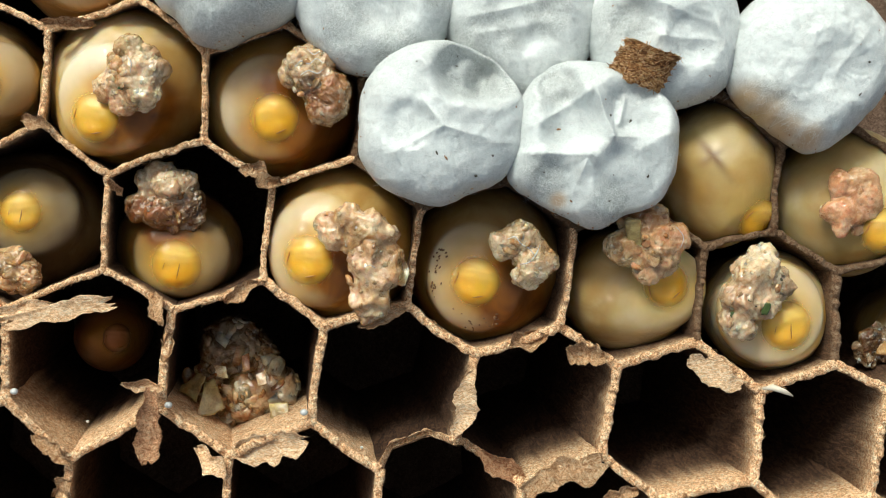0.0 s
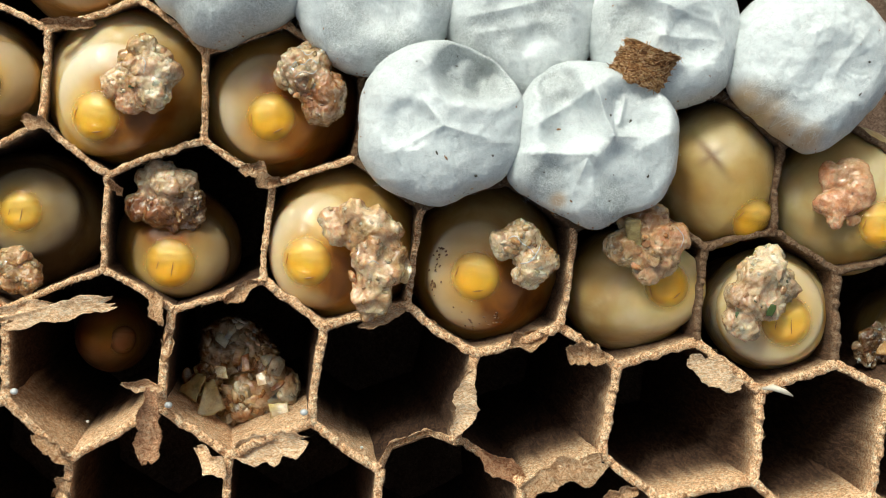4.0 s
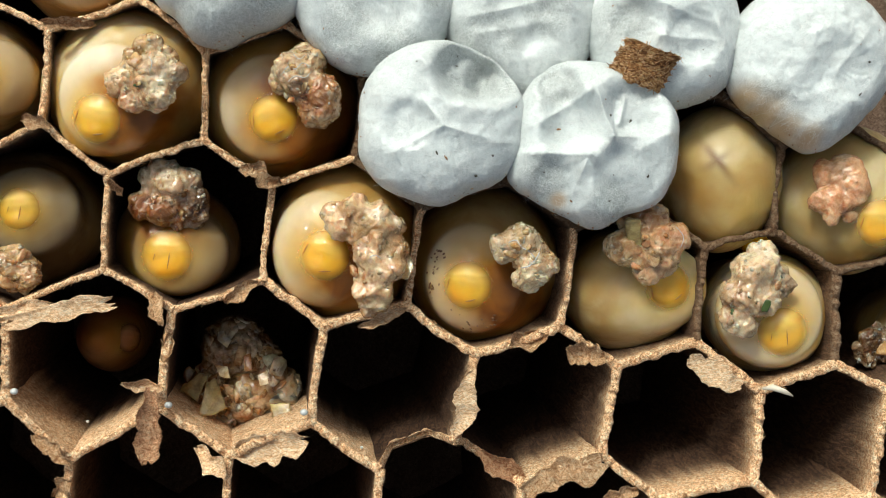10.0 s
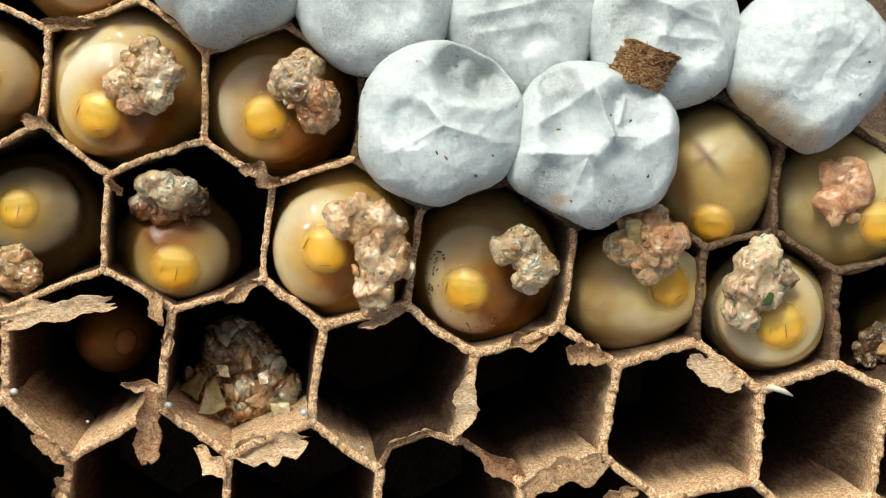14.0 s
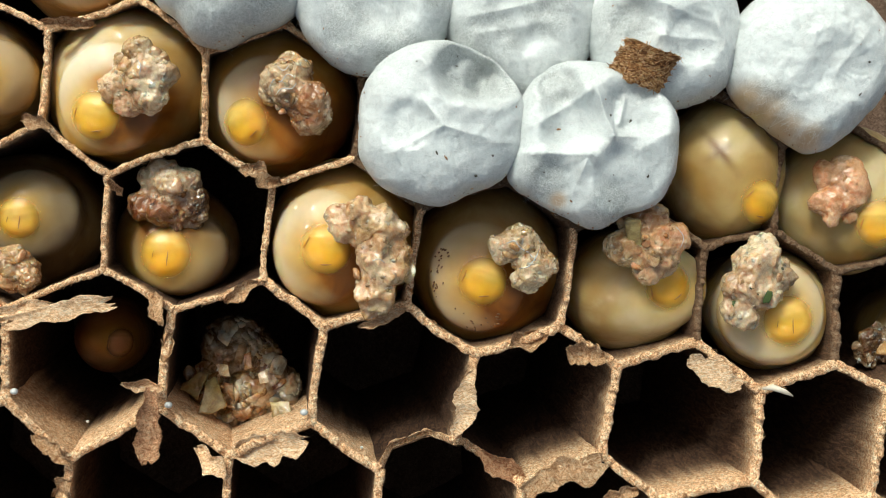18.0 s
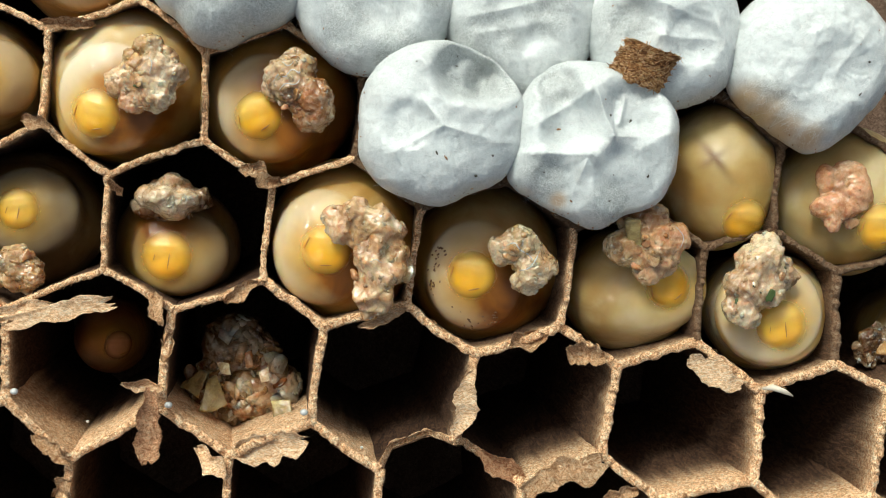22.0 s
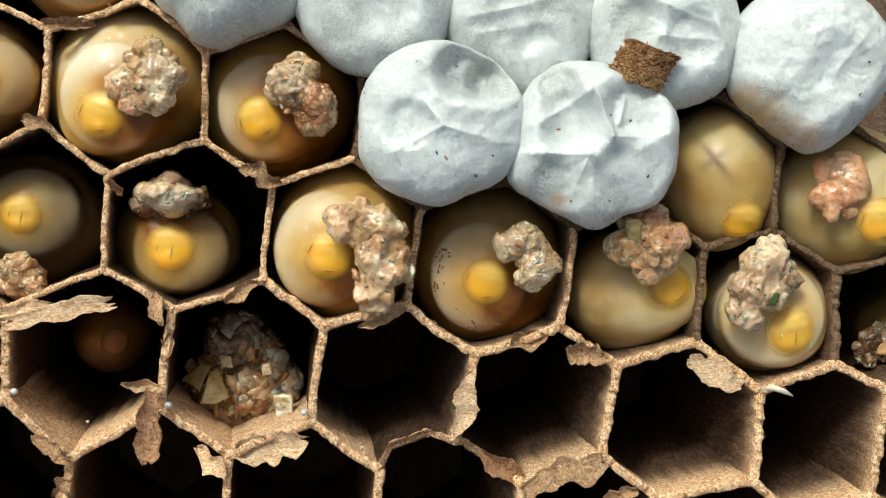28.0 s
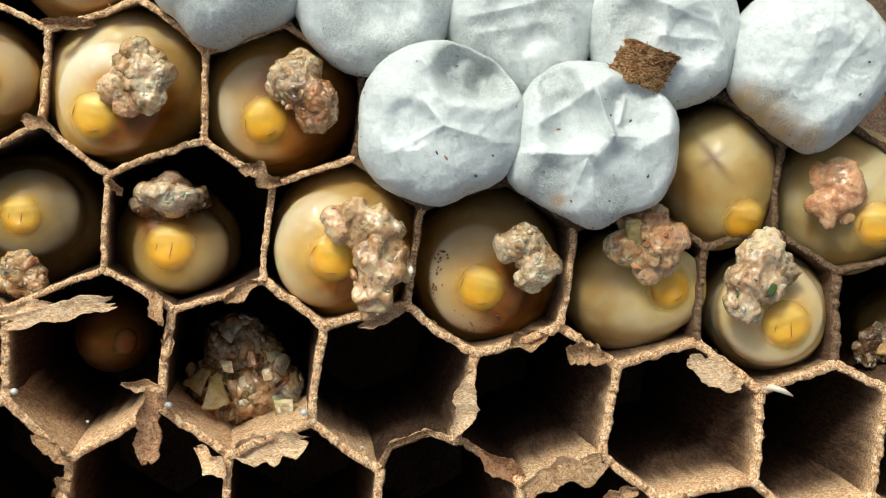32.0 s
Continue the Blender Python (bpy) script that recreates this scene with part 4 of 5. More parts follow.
        return np.minimum(0.96, 1.9 * np.exp(-(d * ragged) ** 2.2)) * (v[:, 2] > -0.001)

    def spot(self, px, py, over=0.0):
        """The place on the dome that shows at a point of the plan, in the larva's own space."""
        z = self.zc + self.h * 0.8
        for _ in range(4):
            p = at(px, py, z) - self.base
            k = 1 - (p.x / size(self.rx, self.zc)) ** 2 - (p.y / size(self.ry, self.zc)) ** 2
            z = self.zc + self.h * math.sqrt(max(k, 0.12))
        return at(px, py, z + over) - self.base

    def head_pose(self, px, py):
        """Seat the head in the skin where it shows at a point of the plan."""
        p = self.spot(px, py)
        for _ in range(2):
            near = self.dome[np.hypot(self.dome[:, 0] - p.x, self.dome[:, 1] - p.y) < self.seat_r]
            fit = np.linalg.lstsq(np.c_[near[:, :2] - np.array([p.x, p.y])[None], np.ones(len(near))], near[:, 2], rcond=None)[0]
            p = at(px, py, fit[2] + self.base.z) - self.base
        n = (Vector((-fit[0], -fit[1], 1)).normalized() + Vector((0, 0, 0.6))).normalized()
        dx, dy = px - self.home[0], py - self.home[1]
        q = at(px, py, fit[2] + self.base.z) - self.base + n * self.lift
        tilt = Vector((0, 0, 1)).rotation_difference(n).to_matrix().to_4x4()
        return Matrix.Translation(q) @ pose(0, 0, 0, dy * 0.2, dx * 0.2, 0) @ tilt @ pose(0, 0, 0, 0, 0, self.turn - dx * 0.35)

    def nod(self, rows, share=0.3):
        """Key the head by where it shows at each time; the body heaves a little with it."""
        rows = [(0.0, *rows[0][1:])] + [r for r in rows if r[0] > 0]
        walk(self.head, [(t, self.head_pose(x, y)) for t, x, y in rows])
        hx, hy = self.home

        def heave(d):
            return size(max(-6.0, min(6.0, d * share)))

        if share:
            walk(self.body, [(t, Matrix.Translation((heave(x - hx), -heave(y - hy), 0))) for t, x, y in rows])


class Food:
    """A chewed ball of prey: a wet ragged mass set with crumbs."""

    def __init__(self, x, y, rx, ry, z, label, mat, crumbs, seed, lumps=46, mats=None, big=0.0005, tall=0.8, fine=80, shape=(), chip=(0.00025, 0.00060), boxy=0.7, flat=(0.2, 0.45), chunks=(), crags=1.0, shreds=None, green=0.0, core=0.7):
        rng = random.Random(seed)
        self.shells = []
        z -= 0.0007
        self.x, self.y, self.z = x, y, z
        self.ob = ob = thing("food_pellet", at(x, y, z), label, "food pellet", "food pellets of the larvae")
        a, b, c = size(rx, z), size(ry, z), size(min(rx, ry), z) * tall
        blobs = [((0, 0, 0), (a * core, b * core, c * 0.75))]
        for dx, dy, r in shape:
            blobs.append(((size(dx, z), -size(dy, z), 0), (size(r, z), size(r, z), c * 0.8)))
        for _ in range(lumps // 2):
            d = Vector((rng.gauss(0, 1), rng.gauss(0, 1), abs(rng.gauss(0, 1)) * 0.9 - 0.2)).normalized()
            r = big * rng.uniform(0.55, 1.35)
            if chunks and core < 0.6:
                dx, dy, cr, kind, over = rng.choice(chunks)
                p = (size(dx + d.x * cr * 0.85, z), -size(dy + d.y * cr * 0.85, z), c * 0.3 + over + d.z * size(cr, z) * 0.5)
                r *= 0.7
            else:
                q = rng.uniform(0.55, 0.85)
                p = (d.x * a * q, d.y * b * q, d.z * c * 0.66)
            blobs.append((p, (r * rng.uniform(0.6, 1.3), r * rng.uniform(0.6, 1.3), r * rng.uniform(0.5, 0.9))))
        for dx, dy, r, kind, over in chunks:
            r = size(r, z)
            blobs.append(((size(dx, z), -size(dy, z), c * 0.30 + over), (r * rng.uniform(0.9, 1.2), r * rng.uniform(0.8, 1.1), max(r * 0.75, c * 0.45))))
        v, f, n = skin_of(blobs, 0.00006, fine)
        off = Vector((seed * 3.1, seed * 1.7, seed * 0.9))
        crag = np.array([noise.turbulence(Vector(q) * 800 + off, 4, True, noise_basis="PERLIN_ORIGINAL", amplitude_scale=0.6, frequency_scale=2.3) for q in v])
        v = v + n * (crags * (cloud(v, 620, seed, 3) * 0.00032 - (crag - crag.mean()) * 0.00026) + cloud(v, 2600, seed + 2, 2) * 0.00004)[:, None]
        base = np.array(TONES.get(mat, (0.5, 0.36, 0.2)))
        total, hue = np.full(len(v), 0.35), np.tile(base * 0.35, (len(v), 1))
        for dx, dy, r, kind, over in chunks:
            near = np.exp(-(np.hypot(v[:, 0] - size(dx, z), v[:, 1] + size(dy, z)) / size(r, z)) ** 3) * 2
            total, hue = total + near, hue + near[:, None] * np.array(TONES.get(kind, base))[None]
        part("mass", mesh("mass", v, f, MEAT, marks={"meat": hue / total[:, None]}), ob)
        self.shells.append(v)
        self.shred(v, n, hue / total[:, None], *(shreds or (90, 0.00008, 0.00026, 0.7)), seed, green)
        mats = mats or [mat, MASH_TAN, MASH_PINK]
        for i in range(crumbs):
            d = Vector((rng.gauss(0, 1), rng.gauss(0, 1), abs(rng.gauss(0, 1)) + 0.5)).normalized()
            p = Vector((d.x * a * 0.82, d.y * b * 0.82, d.z * c * 0.9))
            w = rng.uniform(*chip)
            cv, cf = ball(3)
            cv = np.sign(cv) * np.abs(cv) ** boxy
            cv = cv * np.array([w, w * rng.uniform(0.45, 0.9), w * rng.uniform(*flat)])
            cv = cv * (1 + 0.6 * cloud(cv / w, 1.0, seed + i * 3, 4))[:, None]
            part("crumb", mesh("crumb", cv, cf, mats[i % len(mats)], boxy > 0.6), ob, m=pose(p.x, p.y, p.z, rng.uniform(-50, 50), rng.uniform(-50, 50), rng.uniform(0, 360)))

    def shred(self, v, n, hue, count, least, most, flat, seed, green):
        """Fine shreds of meat that stick to the mass."""
        rng = np.random.default_rng(seed + 70)
        up = np.flatnonzero(n[:, 2] > -0.1)
        d, f = ball(1 if flat < 0.6 else 2)
        verts, faces, tones = [], [], []
        for i, j in enumerate(rng.choice(up, count)):
            w = rng.uniform(least, most)
            lie = np.cross(n[j], rng.normal(size=3))
            lie /= np.linalg.norm(lie)
            out = n[j] + rng.normal(size=3) * 0.3
            out -= lie * (out @ lie)
            out /= np.linalg.norm(out)
            turn = np.stack([lie, np.cross(out, lie), out])
            cv = np.sign(d) * np.abs(d) ** (0.6 if flat < 0.6 else 0.85) * rng.uniform(0.75, 1.25, (len(d), 1)) * np.array([w, w * rng.uniform(0.4, 0.9), w * flat * rng.uniform(0.4, 1.0)])
            verts.append(cv @ turn + v[j] - n[j] * w * (0.15 if flat < 0.6 else 0.35))
            faces.append(f + i * len(d))
            c = hue[j] ** rng.uniform(0.85, 1.5) * rng.uniform(0.75, 1.3)
            if rng.random() < 0.14:
                c = c * 0.4 + np.array([0.80, 0.70, 0.54]) * 0.6
            if rng.random() < green:
                c = np.array([0.07, 0.085, 0.035])
            tones.append(np.tile(np.minimum(c, 0.85), (len(d), 1)))
        tagged(part("shred_crust", mesh("shred_crust", np.concatenate(verts), np.concatenate(faces), MEAT, marks={"meat": np.concatenate(tones)}), self.ob, "fine moist shreds of meat"), kind="stuff")

    def bit(self, name, dx, dy, w, l, mat, label, turn=0.0, lift=0.0, thin=0.35, seed=1, boxy=0.5):
        """A single shred or scale that sticks out of the mass."""
        cv, cf = ball(3 if boxy < 0.7 else 4)
        w, l = size(w, self.z), size(l, self.z)
        cv = np.sign(cv) * np.abs(cv) ** boxy * np.array([l, w, min(w, l) * thin])
        cv = cv * (1 + (0.3 if boxy < 0.7 else 0.6) * cloud(cv / max(w, l), 2.0, seed, 4))[:, None]
        rng = random.Random(seed)
        part(name, mesh(name, cv, cf, mat), self.ob, label, pose(size(dx, self.z), -size(dy, self.z), lift, rng.uniform(-30, 30), rng.uniform(-30, 30), turn))

    def plate(self, corners, lift, seed, mat=None, label="thin olive-yellow scale"):
        """A thin, slightly curled scale with the given corners on the pellet's plan."""
        pts = [Vector((size(x, self.z), -size(y, self.z), 0)) for x, y in corners]
        mid = sum(pts, Vector()) / len(pts)
        ring = [pts[i].lerp(pts[(i + 1) % len(pts)], n / 8) for i in range(len(pts)) for n in range(8)]
        ring = [p + (p - mid) * 0.12 * noise.fractal(Vector((p.x, p.y, 0)) * 2500 + Vector((0, 0, seed)), 1, 2.2, 4) for p in ring]
        rng = random.Random(seed)
        tilt = Vector((rng.uniform(-0.35, 0.35), rng.uniform(0.15, 0.5), 0))
        v, f, n, rows = [], [], len(ring), 7
        for down in (0.0, 0.00012):
            for j in range(rows):
                for p in ring:
                    q = mid.lerp(p, (j + 1) / rows)
                    d = q - mid
                    z = lift - d.dot(tilt) - d.length_squared * 90 + 0.00010 * noise.fractal(Vector((q.x, q.y, seed)) * 1500, 1, 2.2, 3) - down
                    v.append(Vector((q.x, q.y, z)))
        top = rows * n
        for j in range(rows - 1):
            for i in range(n):
                k = (i + 1) % n
                c = [j * n + i, (j + 1) * n + i, (j + 1) * n + k, j * n + k]
                f += [c, [x + top for x in c[::-1]]]
        f += [list(range(n)), [x + top for x in range(n)][::-1]]
        o = (rows - 1) * n
        f += [[o + i, o + top + i, o + top + (i + 1) % n, o + (i + 1) % n] for i in range(n)]
        part("scale", mesh("scale", v, f, mat or SCALE), self.ob, label)

    def over(self, x, y):
        """Height of the outer surface over a point of the pellet's plan."""
        hits = [v[np.hypot(v[:, 0] - x, v[:, 1] - y) < 0.00014] for v in self.shells]
        tops = [h[:, 2].max() for h in hits if len(h)]
        return max(tops) if tops else None

    def thread(self, pts, r):
        """One string of wet slime that lies on the surface, white for its glint."""
        ps = [Vector((size(x, self.z), -size(y, self.z), 0)) for x, y in pts]
        ps = [ps[0] * 2 - ps[1]] + ps + [ps[-1] * 2 - ps[-2]]
        fine = []
        for i in range(1, len(ps) - 2):
            p0, p1, p2, p3 = ps[i - 1:i + 3]
            for n in range(6):
                w = n / 6
                fine.append(p1 + (p2 - p0) * (0.5 * w) + (p0 * 2 - p1 * 5 + p2 * 4 - p3) * (0.5 * w * w) + (p1 * 3 - p0 - p2 * 3 + p3) * (0.5 * w ** 3))
        fine.append(ps[-2])
        high = [self.over(p.x, p.y) for p in fine]
        fine = [Vector((p.x, p.y, h - size(r, self.z) * 0.5)) for p, h in zip(fine, high) if h is not None]
        if len(fine) < 4:
            return [], []
        for _ in range(2):
            fine = [fine[0]] + [Vector((b.x, b.y, max(b.z, (a.z + c.z) / 2))) for a, b, c in zip(fine, fine[1:], fine[2:])] + [fine[-1]]
        rs = [size(r, self.z) * (0.3 + 0.7 * max(0.0, math.sin(math.pi * i / (len(fine) - 1))) ** 0.5) * (1 + 0.5 * noise.noise(Vector((i * 0.7, r, 0)))) for i in range(len(fine))]
        return tube(fine, rs, 6)

    def strand(self, pts, r):
        """A string of slime, its wet glint painted white."""
        v, f = self.thread(pts, r * 0.38)
        part("slime_strand", mesh("slime_strand", v, f, SLIME), self.ob, "whitish strand of slime with its wet glint coloured in")

    def sway(self, rows):
        """Key the pellet by its shift on the plan (t, dx, dy) and, if given, its roll."""
        out = []
        for t, dx, dy, *roll in rows:
            p = at(self.x + dx, self.y + dy, self.z)
            rx, ry, rz = (roll + [0, 0, 0])[:3] if roll else (dy * 0.35, dx * 0.35, dx * -0.3)
            out.append((t, Matrix.Translation(p) @ pose(0, 0, 0, rx, ry, rz)))
        walk(self.ob, out)


G, F = {}, {}


def build_larvae():
    G[1] = Grub(228, 155, 136, 126, -0.0002, 169, 206, "large cream larva filling its cell, head beside its food", SKIN_WHITE, HEAD, (196, 172, 94, 96), 45, -8, 1, fat=160, stain=(236, 196, 66), soil=(256, 218, 30))
    G[2] = Grub(496, 183, 128, 122, -0.0010, 486, 208, "cream larva with brown food against its belly", SKIN, HEAD, (480, 190, 92, 95), 44, 10, 2, stain=(548, 212, 84), soil=(582, 214, 66))
    G[3] = Grub(60, 390, 118, 112, -0.0036, 36, 374, "dim larva lying deep in its cell", SKIN_SHADED, HEAD, (55, 375, 85, 80), 38, 0, 3, face="lines")
    G[4] = Grub(316, 430, 98, 92, -0.0030, 303, 452, "pale larva deep in a dark cell", SKIN_SHADED, HEAD, (320, 446, 84, 74), 46, 0, 4, face="lines", stain=(298, 402, 46), soil=(300, 386, 60))
    G[5] = Grub(610, 426, 124, 128, -0.0004, 565, 452, "large cream larva with a yellow head and long food", SKIN, HEAD, (565, 440, 88, 104), 46, -12, 5, stain=(618, 478, 58), soil=(626, 490, 40))
    G[6] = Grub(858, 468, 122, 128, -0.0010, 843, 495, "cream larva with brown flecks on its skin", SKIN_TAN, HEAD, (845, 490, 88, 98), 44, -8, 6, stain=(900, 520, 62), soil=(912, 505, 54))
    G[7] = Grub(1110, 512, 108, 98, -0.0004, 1180, 508, "cream larva lying sideways under its food pellet", SKIN_PALE, HEAD, (1160, 520, 72, 66), 42, 25, 7, up=0.0010, collar=1.8, milk=0.12, fat=250)
    G[8] = Grub(1354, 548, 97, 97, -0.0004, 1388, 572, "whitish larva with a yellow head beside grey food", SKIN_WHITE, HEAD, (1364, 553, 91, 92), 46, 15, 8, face="lines", fat=-50)
    G[9] = Grub(1266, 310, 96, 118, 0.0008, 1324, 380, "plump cream larva with a dark gut line", SKIN_PALE, HEAD, (1320, 376, 42, 42), 42, -20, 9, rings=0.00003, up=0.0009, gut=(1262, 277), collar=1.0)
    G[10] = Grub(1490, 355, 115, 120, 0.0005, 1555, 398, "plump yellowish larva with pink food", SKIN_PALE, HEAD, (1550, 396, 48, 46), 44, 0, 10, up=0.0009, collar=1.05, rings=0.00003)
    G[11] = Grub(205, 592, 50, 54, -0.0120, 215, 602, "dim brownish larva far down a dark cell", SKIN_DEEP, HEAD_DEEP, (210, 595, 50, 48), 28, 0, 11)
    G[12] = Grub(-14, 140, 84, 92, -0.0010, -34, 150, "amber larva half hidden in its cell", SKIN_AMBER, HEAD_DULL, (0, 140, 60, 65), 36, 0, 12)
    G[13] = Grub(150, -75, 112, 112, 0.0, 140, -60, "cream larva in a cell at the comb's margin", SKIN_AMBER, HEAD, (145, -65, 80, 80), 42, 0, 13)
    G[14] = Grub(1605, 600, 80, 90, -0.004, 1625, 600, "dim larva in a shaded cell", SKIN_SHADED, HEAD_DULL, (1615, 600, 55, 60), 36, 0, 14)


def build_food():
    F[1] = Food(264, 140, 54, 64, 0.0022, "moist tan food pellet on the belly of a larva", MASH_TAN, 4, 1, mats=[MASH_TAN, MASH_PINK, MASH_GREY], chunks=[(-26, 14, 28, MASH_PINK, -0.0004), (-52, 4, 28, MASH_PINK, -0.0007), (-36, -26, 24, MASH_TAN, -0.0005), (-30, 42, 26, MASH_RED, -0.0007), (14, 30, 32, MASH_CREAM, 0), (30, -4, 32, MASH_GREY, 0), (8, -18, 28, MASH_GREY, 0.0003), (-4, -50, 24, MASH_TAN, 0)])
    F[1].bit("green_shred", -16, 15, 5, 9, GREEN, "small green plant shred", 60, 0.0011, 0.5, 3)
    F[2] = Food(560, 132, 54, 62, 0.0016, "brown moist food pellet on the belly of a larva", MASH_TAN, 4, 2, mats=[MASH_DARK, MASH_TAN, MASH_PINK, MASH_DARK], shape=[(18, 50, 40)], chunks=[(-12, -16, 34, MASH_GREY, 0.0002), (16, -26, 24, MASH_TAN, 0), (26, 30, 36, MASH_BROWN, 0), (-20, 28, 22, MASH_DARK, -0.0004), (10, 58, 30, MASH_BROWN, -0.0006)])
    F[3] = Food(36, 480, 52, 42, -0.0012, "pinkish brown food pellet beside a deep larva", MASH_PINK, 3, 3, chunks=[(-10, -12, 26, MASH_TAN, 0), (16, 8, 24, MASH_PINK, 0)])
    F[4] = Food(296, 360, 74, 54, -0.0018, "dark crumbly food pellet in a deep cell", MASH_DARK, 3, 4, mats=[MASH_DARK, MASH_BROWN, MASH_DARK, MASH_TAN], chunks=[(-4, -44, 30, MASH_CREAM, 0.0002), (-32, -34, 24, MASH_CREAM, 0), (30, -36, 26, MASH_GREY, 0.0001), (10, -24, 22, MASH_CREAM, 0.0005), (-4, 14, 36, MASH_BROWN, 0), (44, -2, 24, MASH_DARK, 0), (-44, 4, 26, MASH_BROWN, 0)])
    F[5] = Food(652, 450, 50, 92, 0.0022, "long pinkish tan food pellet on a larva", MASH_PINK, 6, 5, lumps=40, mats=[MASH_PINK, MASH_TAN, MASH_PINK, SCALE], core=0.42, crags=1.2,
                chunks=[(-16, -44, 28, MASH_TAN, -0.0003), (-8, -20, 24, MASH_BROWN, -0.0005), (-50, -62, 31, MASH_PINK, -0.0002), (-22, -80, 31, MASH_PINK, 0), (8, -70, 31, MASH_TAN, 0), (30, -48, 28, MASH_PINK, 0.0001), (18, -24, 21, SCALE, 0.0005), (44, -12, 24, MASH_TAN, 0), (36, 14, 26, MASH_PINK, 0), (4, 2, 31, MASH_CREAM, 0.0003), (10, 30, 31, MASH_CREAM, 0.0002), (0, 56, 31, MASH_PINK, 0), (20, 62, 26, MASH_TAN, 0), (10, 82, 26, MASH_PINK, -0.0003)])
    F[6] = Food(920, 455, 42, 52, 0.0018, "small pinkish food pellet on a larva", MASH_TAN, 3, 6, core=0.35, lumps=24, chunks=[(-26, -20, 28, MASH_GREY, 0), (-6, -34, 28, MASH_TAN, 0), (12, -28, 24, MASH_GREY, 0.0001), (24, -6, 26, MASH_TAN, 0), (26, 16, 31, MASH_CREAM, 0.0001), (14, 34, 24, MASH_CREAM, -0.0002), (34, 0, 24, MASH_PINK, 0)])
    F[5].plate([(50, -4), (72, 0), (78, 22), (70, 44), (52, 40)], 0.0, 7, MASH_GREY, "grey translucent ribbed scale")
    # dark piece added for the shaded hole between this pellet's lumps
    F[6].bit("dark_shred", 4, 14, 6, 9, DARK, "dark green-black bit", 60, 0.0, 0.6, 9)
    F[7] = Food(1148, 430, 80, 62, 0.0018, "pink and tan food pellet of chewed meat", MASH_PINK, 6, 7, lumps=60, mats=[MASH_RED, MASH_TAN, MASH_PINK], chunks=[(-42, 6, 34, MASH_TAN, 0), (22, 4, 40, MASH_PINK, 0.0002), (44, -10, 28, MASH_RED, 0), (0, -38, 34, MASH_BROWN, 0), (-4, 34, 30, MASH_PINK, 0), (-20, -20, 26, MASH_TAN, 0.0002)])
    F[7].bit("pale_scale", -32, -10, 13, 32, SCALE, "flat pale yellow scale", 100, 0.0014, 0.3, 4)
    F[8] = Food(1334, 518, 62, 80, 0.0016, "greyish food pellet with green crumbs on a larva", MASH_CREAM, 3, 8, mats=[MASH_GREY, MASH_CREAM, MASH_PINK, MASH_CREAM, MASH_GREY, MASH_TAN], core=0.5, crags=1.1, green=0.09, chunks=[(8, -62, 31, MASH_CREAM, 0), (-4, -32, 42, MASH_CREAM, 0.0001), (26, -24, 33, MASH_GREY, 0), (-20, 6, 42, MASH_PINK, 0.0001), (8, 12, 35, MASH_CREAM, 0.0002), (40, -4, 24, MASH_DARK, 0), (-36, 42, 31, MASH_GREY, 0), (-22, 60, 21, MASH_GREY, 0)])
    F[8].bit("green_shred", -38, 34, 6, 11, GREEN, "small green plant shred", 20, 0.0010, 0.5, 6)
    F[8].bit("green_shred", 10, 24, 6, 12, GREEN, "small green plant shred", 70, 0.0016, 0.5, 7)
    F[8].bit("dark_shred", 52, -6, 6, 9, DARK, "dark green-black bit", 30, 0.0006, 0.6, 5)
    F[10] = Food(1508, 342, 54, 66, 0.0014, "raw pink food pellet on a larva", MASH_RED, 3, 10, mats=[MASH_RED, MASH_PINK], tall=0.42, lumps=24, big=0.0007, crags=0.55, shreds=(8, 0.00006, 0.00014, 0.5), chunks=[(-12, 20, 34, MASH_RED, 0), (16, -8, 34, MASH_RED, 0), (0, -36, 26, MASH_PINK, 0)])
    F[14] = Food(1552, 615, 46, 44, -0.004, "dim brown food pellet in a shaded cell", MASH_DARK, 3, 14)
    F[15] = Food(424, 682, 104, 92, -0.0070, "heap of chewed meat and pale flakes in a cell", MASH_DARK, 60, 15, lumps=60, mats=[MASH_DARK, MASH_BROWN, MASH_DARK, MASH_TAN, MASH_BROWN, MASH_GREY, MASH_DARK], big=0.0006, tall=0.5, chip=(0.0003, 0.0008), boxy=0.6, flat=(0.10, 0.35), shreds=(150, 0.00025, 0.00075, 0.3),
                 shape=[(-20, 84, 26), (-60, 30, 40), (66, 10, 44), (-10, -60, 60)],
                 chunks=[(14, 2, 34, MASH_TAN, 0.0006), (36, 14, 30, MASH_PINK, 0.0005), (4, 30, 28, MASH_RED, 0.0004), (28, 40, 22, MASH_BROWN, 0.0002), (-22, 56, 24, MASH_PINK, 0), (-18, 84, 26, MASH_TAN, -0.0003),
                         (50, -24, 32, MASH_BROWN, 0), (68, -12, 24, MASH_GREY, 0), (14, -34, 28, MASH_TAN, 0), (-16, -44, 30, MASH_DARK, 0), (30, -58, 30, MASH_DARK, -0.0004), (-50, -10, 26, MASH_BROWN, 0)])
    F[15].plate([(-96, 2), (-64, -26), (-48, -22), (-62, 20)], 0.0024, 1)
    F[15].plate([(-56, 40), (-46, -12), (-34, -20), (-10, 30), (-30, 40)], 0.0032, 2)
    F[15].plate([(62, 24), (96, 20), (100, 54), (70, 62)], 0.0032, 3)
    F[15].plate([(-34, -42), (-12, -40), (-6, -20), (-24, -22)], 0.0028, 4, MASH_GREY, "thin greyish flake")
    F[15].plate([(40, -26), (56, -34), (60, -12), (46, -8)], 0.0030, 5, MASH_GREY, "thin greyish flake")
